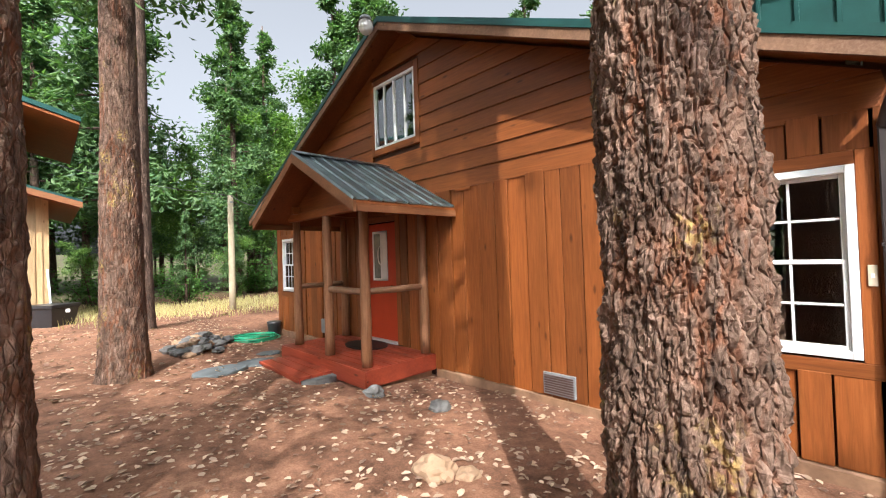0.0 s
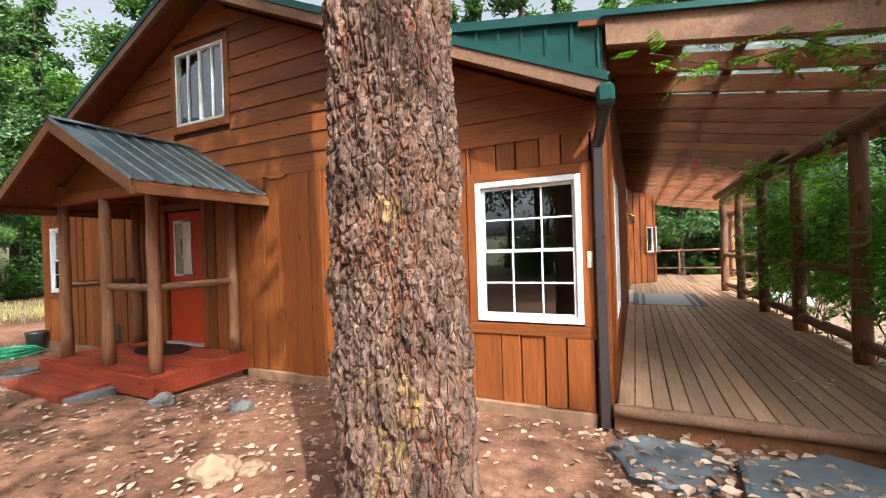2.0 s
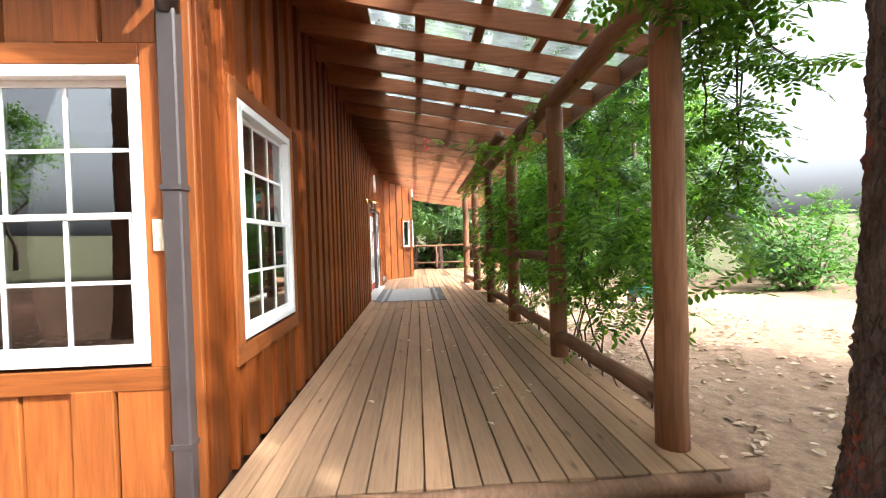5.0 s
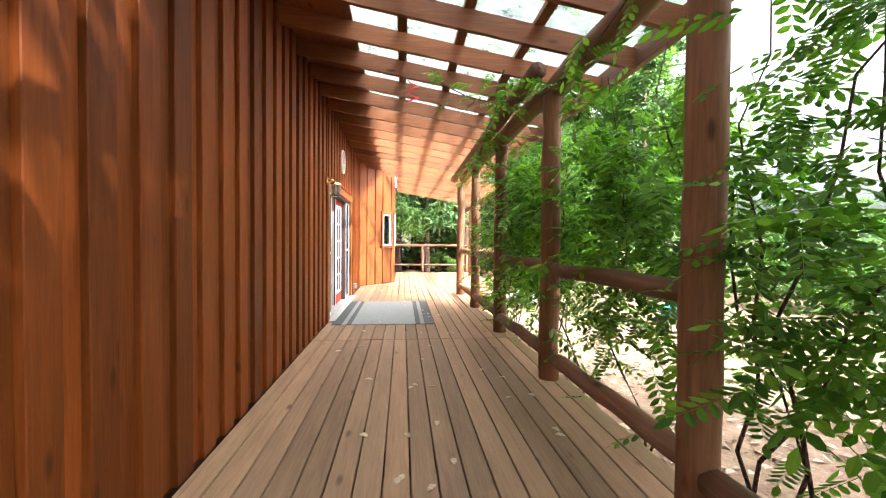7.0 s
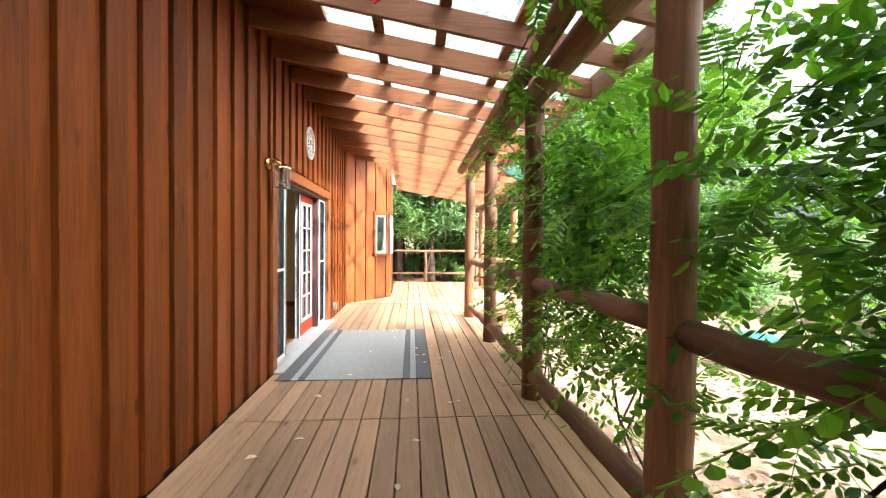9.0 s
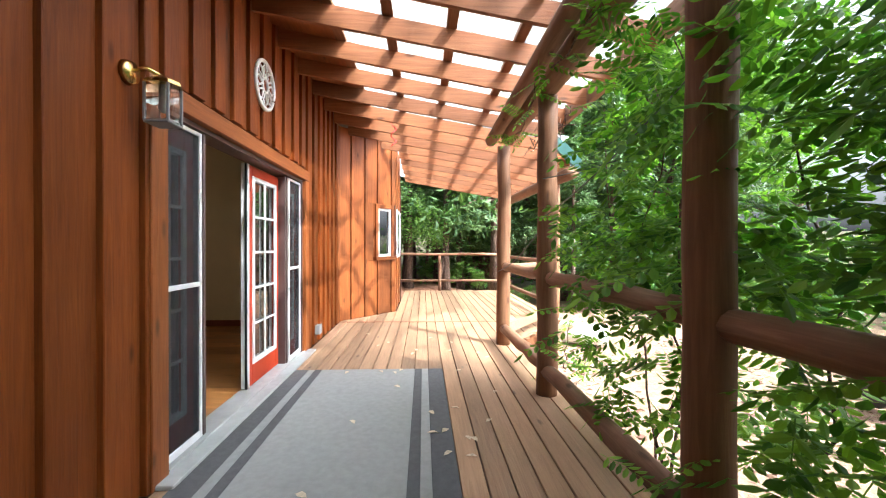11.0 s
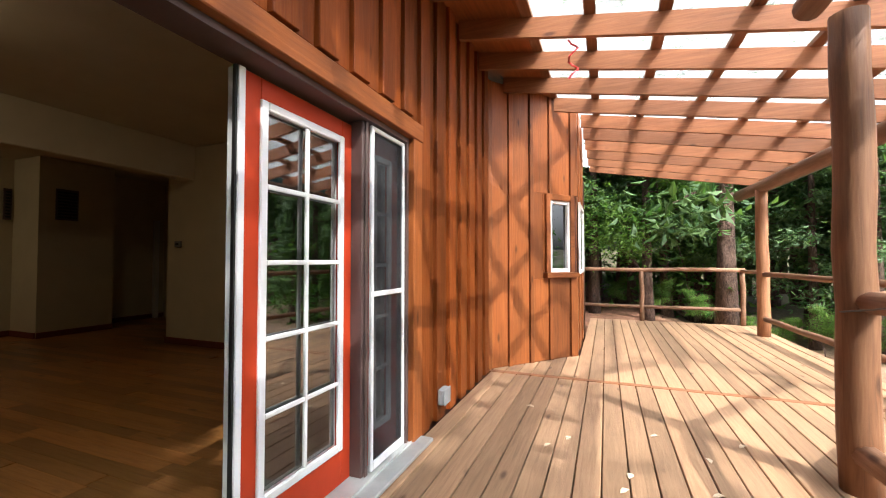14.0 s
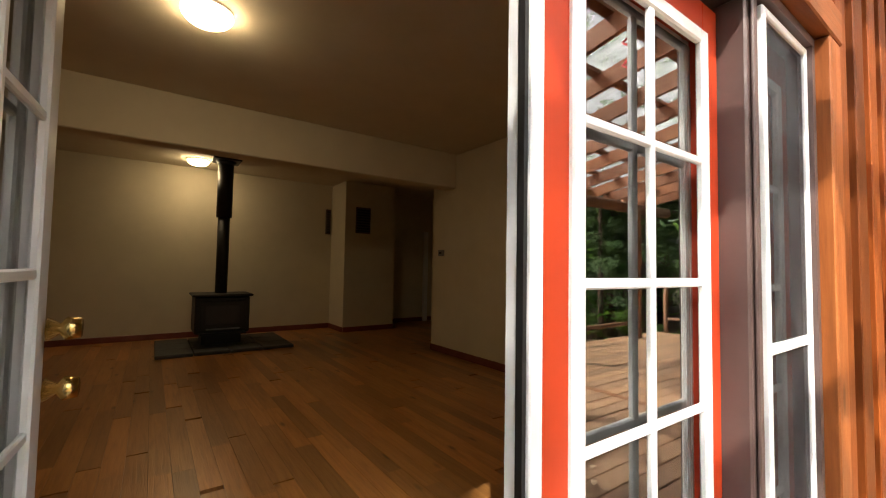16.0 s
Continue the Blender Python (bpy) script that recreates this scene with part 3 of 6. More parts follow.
# ---- roofs ----
def ribbed(name, origin, u, v, lu, lv, material, rib=0.23, parent=None, label="", thick=0.012, ribh=0.02, **tags):
    """Ribbed metal sheet: ribs run along v, laid out along u."""
    u, v = Vector(u).normalized(), Vector(v).normalized()
    n = u.cross(v).normalized()
    o = Vector(origin)
    prof = []
    k = 0.0
    while k < lu - 0.001:
        for d, h in ((0.0, 0.0), (0.012, ribh), (0.032, ribh), (0.044, 0.0)):
            if k + d < lu:
                prof.append((k + d, h))
        k += rib
    prof.append((lu, 0.0))
    bm = bmesh.new()
    rows = []
    for vv in (0.0, lv):
        rows.append(([bm.verts.new(o + u * a + n * h + v * vv) for a, h in prof], [bm.verts.new(o + u * a + n * (h - thick) + v * vv) for a, h in prof]))
    (t0, b0), (t1, b1) = rows
    for i in range(len(prof) - 1):
        bm.faces.new((t0[i], t0[i + 1], t1[i + 1], t1[i]))
        bm.faces.new((b0[i + 1], b0[i], b1[i], b1[i + 1]))
        bm.faces.new((t0[i + 1], t0[i], b0[i], b0[i + 1]))
        bm.faces.new((t1[i], t1[i + 1], b1[i + 1], b1[i]))
    bmesh.ops.recalc_face_normals(bm, faces=bm.faces)
    return done(name, bm, material, parent, label, **tags)


EAVE_X = -0.43
RL = math.hypot(MID + 0.06, SL * (MID + 0.06))
roof = thing("roof", "green ribbed metal gable roof with wooden rake boards", "roof", kind="structure")
ribbed("roof_sheet", (EAVE_X, -0.06, Z0 - SL * 0.06 + 0.05), (1, 0, 0), (0, 1, SL), -EAVE_X, RL, M_GREEN, 0.3, roof)
ribbed("roof_sheet", (0.0, 0.25, roof_z(0.25) + 0.05), (1, 0, 0), (0, 1, SL), 15.07, math.hypot(MID - 0.25, SL * (MID - 0.25)), M_GREEN, 0.3, roof)
ribbed("roof_sheet", (EAVE_X + 15.5, 2 * MID + 0.45, Z0 - SL * 0.45 + 0.05), (-1, 0, 0), (0, -1, SL), 15.5, math.hypot(MID + 0.45, SL * (MID + 0.45)), M_GREEN, 0.3, roof)


def slope_prism(y0, y1, lo, hi, x0, x1):
    return prism([(y0, roof_z(y0) + lo), (y1, roof_z(y1) + lo), (y1, roof_z(y1) + hi), (y0, roof_z(y0) + hi)], "x", x0, x1)


part("soffit", slope_prism(-0.04, MID, -0.04, 0.03, EAVE_X + 0.05, 0.0), M_SIDE_Y, roof)
part("roof_deck", slope_prism(0.25, MID, -0.04, 0.03, 0.002, 15.0), M_SIDE_Y, roof)
part("soffit", slope_prism(MID, 11.1, -0.04, 0.03, EAVE_X + 0.05, 15.0), M_SIDE_Y, roof)
part("rake_board", slope_prism(-0.04, MID, -0.13, -0.012, EAVE_X, EAVE_X + 0.048), M_LOGX, roof, "weathered brown rake board")
part("rake_board", slope_prism(MID, 11.1, -0.13, -0.012, EAVE_X, EAVE_X + 0.048), M_LOGX, roof, "weathered brown rake board")
part("rake_flashing", slope_prism(-0.05, MID, -0.010, 0.075, EAVE_X - 0.014, EAVE_X + 0.02), M_GREEN, roof, "green metal edge flashing")
part("rake_flashing", slope_prism(MID, 11.12, -0.010, 0.075, EAVE_X - 0.014, EAVE_X + 0.02), M_GREEN, roof, "green metal edge flashing")

# green metal cheek between the cabin roof and the higher deck roof
cheek = thing("roof_cheek", "green ribbed metal cladding above the rake", "wall", kind="structure")
PK, PW = 0.17, 3.42           # deck roof slope and height at the wall


def deck_roof_z(y):
    return PW + PK * y


part("cheek_panel", prism([(0.0, Z0 + 0.06), (2.25, roof_z(2.25) + 0.06), (2.25, deck_roof_z(2.25)), (0.0, deck_roof_z(0))], "x", -0.05, 0.02), M_GREEN, cheek)
for i in range(10):
    y = 0.02 + 0.23 * i
    if roof_z(y) + 0.07 < deck_roof_z(y) - 0.02:
        part("rib", box((-0.072, y, roof_z(y) + 0.07), (-0.05, y + 0.03, deck_roof_z(y)), 0.004), M_GREEN, cheek)
part("cap", prism([(-0.05, deck_roof_z(-0.05)), (2.4, deck_roof_z(2.4)), (2.4, deck_roof_z(2.4) + 0.09), (-0.05, deck_roof_z(-0.05) + 0.09)], "x", -0.10, 0.06), M_GREEN, cheek)


# ---- gutter and downspout ----
def downspout():
    d = thing("downspout", "dark brown metal downspout at the cabin corner", "downspout", at=(-0.06, 0.07, -0.2))
    part("pipe", box((-0.035, -0.045, -0.03), (0.035, 0.04, 2.55), 0.008), M_PIPE, d)
    part("elbow", tube_bm([(-0.0, -0.0, 2.52), (-0.05, -0.03, 2.64), (-0.20, -0.07, 2.74), (-0.28, -0.10, 2.80)], 0.05, 8), M_PIPE, d, smooth=True)
    part("gutter_end", box((-0.42, -0.17, 2.76), (-0.25, -0.03, 2.93), 0.03), M_GREEN, d, "green gutter end")
    for z in (0.5, 1.7):
        part("strap", box((-0.04, -0.05, z), (0.06, 0.046, z + 0.025)), M_PIPE, d)


downspout()


# ---- windows ----
def sash_window(name, wall_axis, u0, u1, z0, z1, face, out, cols=3, rows=2, label="", trim=True, mesh_mat=None):
    """Double-hung white window with grilles. face: the plane of the frame's front; out: -1, towards the viewer."""
    th = thing(name, label, "window", kind="structure")
    def B(a0, a1, b0, b1, f0, f1, bev=0.004):
        lo, hi = sorted((face + out * f0, face + out * f1))
        return box((lo, a0, b0), (hi, a1, b1), bev) if wall_axis == "y" else box((a0, lo, b0), (a1, hi, b1), bev)
    f = 0.055
    for a0, a1, b0, b1 in ((u0, u0 + f, z0, z1), (u1 - f, u1, z0, z1), (u0 + f, u1 - f, z0, z0 + f), (u0 + f, u1 - f, z1 - f, z1)):
        part("window_frame", B(a0, a1, b0, b1, -0.08, 0.012), M_WHITE, th)
    zm = (z0 + z1) / 2
    for s0, s1, dep in ((z0 + f, zm + 0.015, -0.012), (zm - 0.015, z1 - f, -0.04)):
        a0, a1 = u0 + f, u1 - f
        r = 0.032
        for q in ((a0, a0 + r, s0, s1), (a1 - r, a1, s0, s1), (a0 + r, a1 - r, s0, s0 + r), (a0 + r, a1 - r, s1 - r, s1)):
            part("sash", B(*q, dep - 0.024, dep), M_WHITE, th)
        for i in range(1, cols):
            c = a0 + r + (a1 - a0 - 2 * r) * i / cols
            part("grille", B(c - 0.009, c + 0.009, s0 + r, s1 - r, dep - 0.018, dep - 0.006, 0), M_WHITE, th)
        for i in range(1, rows):
            c = s0 + r + (s1 - s0 - 2 * r) * i / rows
            part("grille", B(a0 + r, a1 - r, c - 0.009, c + 0.009, dep - 0.017, dep - 0.005, 0), M_WHITE, th)
        part("pane", B(a0 + r, a1 - r, s0 + r, s1 - r, dep - 0.014, dep - 0.010, 0), M_GLASS, th)
    if trim:
        m1 = M_SIDE_Y if wall_axis == "y" else M_SIDE_X
        for q, m in (((u0 - 0.10, u0 - 0.002, z0 - 0.02, z1 + 0.10), M_SIDE_Z), ((u1 + 0.002, u1 + 0.09, z0 - 0.02, z1 + 0.10), M_SIDE_Z), ((u0, u1, z1 + 0.002, z1 + 0.10), m1), ((u0 - 0.11, u1 + 0.10, z0 - 0.13, z0 - 0.02), m1)):
            part("trim", B(*q, -0.03, 0.008), m, th, "stained cedar window trim")
    return th


sash_window("window_1", "y", *GW, -0.02, -1, 3, 2, "white double-hung window with grilles reflecting the trees")
sash_window("window_2", "y", *BW, -0.02, -1, 3, 2, "white double-hung window near the far corner")
sash_window("window_3", "x", *SW, -0.03, -1, 3, 2, "white double-hung window beside the deck")


def upper_window():
    th = thing("window_4", "white sliding window high in the gable", "window", kind="structure")
    y0, y1, z0, z1 = UW
    def B(a0, a1, b0, b1, f0, f1):
        return box((f0, a0, b0), (f1, a1, b1), 0.004)
    f = 0.04
    for q in ((y0, y0 + f, z0, z1), (y1 - f, y1, z0, z1), (y0 + f, y1 - f, z0, z0 + f), (y0 + f, y1 - f, z1 - f, z1)):
        part("window_frame", B(*q, -0.03, 0.06), M_WHITE, th)
    for k, w in ((0.25, 0.02), (0.5, 0.04), (0.75, 0.02)):
        c = y0 + (y1 - y0) * k
        part("mullion", B(c - w / 2, c + w / 2, z0 + f, z1 - f, -0.018, 0.04), M_WHITE, th)
    part("pane", B(y0 + f, y1 - f, z0 + f, z1 - f, 0.01, 0.016), M_GLASS, th)
    for q, m in (((y0 - 0.10, y0 - 0.002, z0 - 0.11, z1 + 0.09), M_SIDE_Z), ((y1 + 0.002, y1 + 0.09, z0 - 0.11, z1 + 0.09), M_SIDE_Z), ((y0, y1, z0 - 0.11, z0 - 0.002), M_SIDE_Y), ((y0, y1, z1 + 0.002, z1 + 0.09), M_SIDE_Y)):
        part("trim", B(*q, -0.035, 0.03), m, th, "stained cedar window trim")


upper_window()


# ---- deck ----
def deck():
    d = thing("deck", "weathered cedar plank deck with leaf litter", "deck", kind="structure")
    pitch = 0.146
    rng = random.Random(11)
    y = -0.03
    while y > -3.82:
        y1 = y - pitch + 0.008
        ym = (y + y1) / 2
        start = -0.02 if y1 > -2.66 else 10.0 + (-2.62 - y) / 0.70
        for a, b in ((-0.02, 5.61), (5.615, 11.42)):
            a2 = max(a, start)
            if b - a2 > 0.1:
                ob = board(d, (a2 + 0.002, y1, -0.036), (b - 0.002, y, rng.uniform(-0.002, 0.002)), M_DECK, "plank", 0.004)
        a2, b2 = max(11.50, start), 16.3
        if y > -0.85:
            b2 = 11.47 + (-y1) * 1.21 + 0.03
        if b2 - a2 > 0.1:
            board(d, (a2 + 0.002, y1, -0.036), (b2, y, rng.uniform(-0.002, 0.002)), M_DECK, "plank", 0.004)
        y -= pitch
    board(d, (11.422, -3.56, -0.036), (11.498, -0.0, 0.001), M_RAFT, "cross_plank")
    # rounded log nosing and skirt at the front
    part("nosing", tube_bm(line_pts((-0.075, 0.0, -0.045), (-0.06, -2.78, -0.045), 12, 0.008, 2), 0.055, 10), M_LOGX, d, "rounded log deck edge", True)
    part("skirt", box((-0.05, -2.70, -0.30), (-0.0, 0.0, -0.08), 0.004), M_PURL, d)
    part("rim_joist", box((0.0, -2.66, -0.28), (10.0, -2.62, -0.04), 0.004), M_PURL, d)
    bm = prism([(10.0, -2.62), (11.72, -3.82), (11.72, -3.87), (9.98, -2.66)], "z", -0.30, -0.04)
    part("rim_joist", bm, M_PURL, d)
    part("rim_joist", box((11.72, -3.87, -0.30), (16.3, -3.82, -0.04), 0.004), M_PURL, d)
    part("rim_joist", box((16.3, -3.87, -0.30), (16.34, -0.9, -0.04), 0.004), M_PURL, d)
    for x in (1.0, 3.0, 5.0, 7.0, 9.0, 11.46, 13.5, 15.5):
        part("joist", box((x - 0.06, -2.60 if x < 11 else -3.5, -0.2), (x + 0.06, -0.05 if x < 11.4 else -0.95, -0.04)), M_PURL, d)
    # diagonal border board and the step outside it
    part("border_plank", prism([(9.98, -2.60), (11.72, -3.81), (11.66, -3.89), (9.92, -2.68)], "z", 0.003, 0.035), M_DECK, d)


deck()

# diagonal outdoor step
st = thing("deck_step", "weathered wooden step below the deck edge", "step")
part("tread", prism([(10.60, -3.14), (11.52, -3.78), (11.38, -4.00), (10.46, -3.36)], "z", -0.10, -0.06), M_DECK, st)
part("riser", prism([(10.66, -3.26), (11.36, -3.75), (11.34, -3.78), (10.64, -3.29)], "z", -0.95, -0.10), M_DECK, st)

POSTS = [(0.24, -2.50), (2.15, -2.50), (4.05, -2.49), (5.98, -2.49), (8.02, -2.50), (9.84, -2.48), (11.58, -3.72), (15.1, -3.60)]


def log_post(x, y, z0, z1, r, seed):
    th = thing("deck_post", "round peeled log post stained brown", "post", "deck posts", at=(x, y, z0))
    part("post", tube_bm(line_pts((0, 0, 0), (0, 0, z1 - z0), 9, 0.008, seed), [r * (1.04 - 0.01 * i) for i in range(9)], 14, 0.03, seed), M_LOG, th, smooth=True)
    return th


for i, (x, y) in enumerate(POSTS):
    low = 0.0 if i < 6 else (-1.15 if i == 6 else 0.0)
    log_post(x, y, low, deck_roof_z(y) - 0.42, 0.088 if i not in (1,) else 0.09, i)

beam = thing("deck_beam", "long peeled log beam under the rafters", "beam", "roof beams")
part("log", tube_bm(line_pts((-0.1, -2.50, 2.66), (4.6, -2.50, 2.66), 9, 0.015, 1), 0.10, 12, 0.03, 1), M_LOGX, beam, smooth=True)
beam2 = thing("deck_beam", "long peeled log beam under the rafters", "beam", "roof beams")
part("log", tube_bm(line_pts((4.6, -2.50, 2.66), (9.66, -2.50, 2.66), 9, 0.015, 3), 0.10, 12, 0.03, 3), M_LOGX, beam2, smooth=True)
beam2b = thing("deck_beam", "log beam with a rounded sawn end", "beam", "roof beams")
part("log", tube_bm(line_pts((3.9, -2.30, 2.74), (9.86, -2.31, 2.66), 9, 0.012, 6), 0.075, 12, 0.03, 6), M_LOGX, beam2b, smooth=True)
beam4 = thing("deck_beam", "log beam along the outer deck edge", "beam", "roof beams")
part("log", tube_bm(line_pts((10.85, -3.76, 2.44), (16.2, -3.58, 2.44), 6, 0.012, 5), 0.10, 12, 0.03, 5), M_LOGX, beam4, smooth=True)


def deck_roof():
    d = thing("deck_roof", "open deck roof of stained rafters, purlins and translucent sheets", "roof", kind="structure")
    ln = math.hypot(1, PK)
    for i in range(27):
        x = 0.02 + 0.61 * i
        out = -3.05 if x < 10.1 else max(-4.0, -3.05 - (x - 10.0) * 0.72)
        inner = -0.03 if x < LONG else -0.03 - min(0.9, (x - LONG) * 0.82)
        bm = prism([(inner, deck_roof_z(inner) - 0.215), (out, deck_roof_z(out) - 0.215), (out, deck_roof_z(out) - 0.045), (inner, deck_roof_z(inner) - 0.045)], "x", -0.022, 0.022)
        ob = part("rafter", bm, M_RAFT, d)
        ob.location = (x, 0, 0)
    for y in (-0.63, -1.13, -1.66, -2.23, -2.78):
        part("purlin", box((-0.1, y - 0.045, deck_roof_z(y) - 0.045), (16.4, y + 0.045, deck_roof_z(y)), 0.003), M_PURL, d)
    for y, xa in ((-3.35, 10.5), (-3.90, 11.3)):
        part("purlin", box((xa, y - 0.045, deck_roof_z(y) - 0.045), (16.4, y + 0.045, deck_roof_z(y)), 0.003), M_PURL, d)
    # solid strip next to the wall
    bm = prism([(0.2, deck_roof_z(0.2) - 0.045), (-0.60, deck_roof_z(-0.60) - 0.045), (-0.60, deck_roof_z(-0.60)), (0.2, deck_roof_z(0.2))], "x", -0.1, 16.4)
    part("roof_decking", bm, M_SIDE_X, d)
    # sheet metal from the wall to the eave of the solid strip, translucent corrugated beyond
    def corrugated(x0, x1, y0, y1, name, material):
        bm = bmesh.new()
        n = int((x1 - x0) / 0.019)
        a, b = [], []
        for i in range(n + 1):
            x = x0 + (x1 - x0) * i / n
            h = 0.009 * math.sin(2 * math.pi * (x - x0) / 0.076)
            a.append(bm.verts.new((x, y0, deck_roof_z(y0) + 0.02 + h)))
            b.append(bm.verts.new((x, y1, deck_roof_z(y1) + 0.02 + h)))
        for i in range(n):
            bm.faces.new((a[i], a[i + 1], b[i + 1], b[i]))
        part(name, bm, material, d, "translucent corrugated roofing sheet", True)
    xs = [-0.12 + 1.04 * i for i in range(17)]
    for i, (x0, x1) in enumerate(zip(xs, xs[1:])):
        corrugated(x0, x1 - 0.004, -0.55, -3.15 if x0 < 10.1 else -3.5 if x0 < 11 else -4.1, "roof_sheet", M_SHEET)
    part("fascia", prism([(-3.10, deck_roof_z(-3.1) - 0.19), (-3.06, deck_roof_z(-3.06) - 0.19), (-3.06, deck_roof_z(-3.06) - 0.0), (-3.10, deck_roof_z(-3.1))], "x", -0.1, 10.2), M_LOGX, d)
    zc, zd = deck_roof_z(-3.1), deck_roof_z(-4.05)
    bm = bmesh.new()
    for a, b in (((10.05, -3.12, zc), (11.40, -4.08, zd)), ((11.40, -4.08, zd), (16.4, -4.08, zd))):
        u = (Vector(b) - Vector(a)).normalized().cross(Vector((0, 0, 1))) * 0.035
        q = [bm.verts.new(Vector(p) + o + Vector((0, 0, h))) for p in (a, b) for o in (Vector(), u) for h in (-0.20, 0.03)]
        for f in ((0, 1, 3, 2), (4, 6, 7, 5), (0, 4, 5, 1), (2, 3, 7, 6), (0, 2, 6, 4), (1, 5, 7, 3)):
            bm.faces.new([q[i] for i in f])
    bmesh.ops.recalc_face_normals(bm, faces=bm.faces)
    part("drip_edge", bm, M_GREEN, d, "dark green metal drip edge")
    part("end_flashing", prism([(0.0, deck_roof_z(0)), (-3.12, deck_roof_z(-3.12)), (-3.12, deck_roof_z(-3.12) + 0.05), (0.0, deck_roof_z(0) + 0.05)], "x", -0.16, -0.12), M_GREEN, d, "green metal end flashing")
    part("end_rafter", prism([(-0.03, deck_roof_z(0) - 0.24), (-3.1, deck_roof_z(-3.1) - 0.24), (-3.1, deck_roof_z(-3.1) - 0.0), (-0.03, deck_roof_z(-0.03) - 0.0)], "x", -0.12, -0.07), M_LOGX, d)


deck_roof()


def log_rail(a, b, r, seed, name="rail", label="round log deck rail"):
    th = thing("deck_rail", label, "rail", "deck rails", at=a)
    bb = [q - p for p, q in zip(a, b)]
    part(name, tube_bm(line_pts((0, 0, 0), bb, 7, 0.012, seed), r, 10, 0.04, seed), M_LOGX, th, smooth=True)


for i in range(5):
    (x0, y0), (x1, y1) = POSTS[i], POSTS[i + 1]
    log_rail((x0 + 0.05, y0, 0.24), (x1 - 0.05, y1, 0.21), 0.065, 20 + i)
    if i > 0:
        log_rail((x0 + 0.05, y0 - 0.02, 1.03), (x1 - 0.05, y1 - 0.02, 1.01), 0.06, 40 + i)
log_rail((9.9, -2.53, 1.0), (11.53, -3.69, 1.0), 0.05, 31)
pl = thing("deck_rail", "sun-bleached flat plank rail low between the posts", "rail", "deck rails", at=(9.9, -2.53, 0.2))
part("plank", prism([(0.0, 0.0), (1.64, -1.17), (1.61, -1.21), (-0.03, -0.04)], "z", -0.06, 0.07), M_DECK, pl)
log_rail((11.63, -3.72, 1.0), (15.06, -3.60, 1.0), 0.04, 33)
log_rail((11.63, -3.72, 0.28), (15.06, -3.60, 0.28), 0.04, 34)
log_rail((15.14, -3.6, 1.02), (16.25, -3.6, 1.02), 0.035, 35)
log_rail((16.25, -3.66, 1.04), (16.25, -0.2, 1.04), 0.04, 36)
log_rail((16.25, -3.66, 0.29), (16.25, -0.2, 0.29), 0.035, 37)
for y in (-3.62, -1.9, -0.25):
    log_rail((16.25, y, 0.0), (16.25, y, 1.06), 0.045, 38, "stake", "short log rail post")


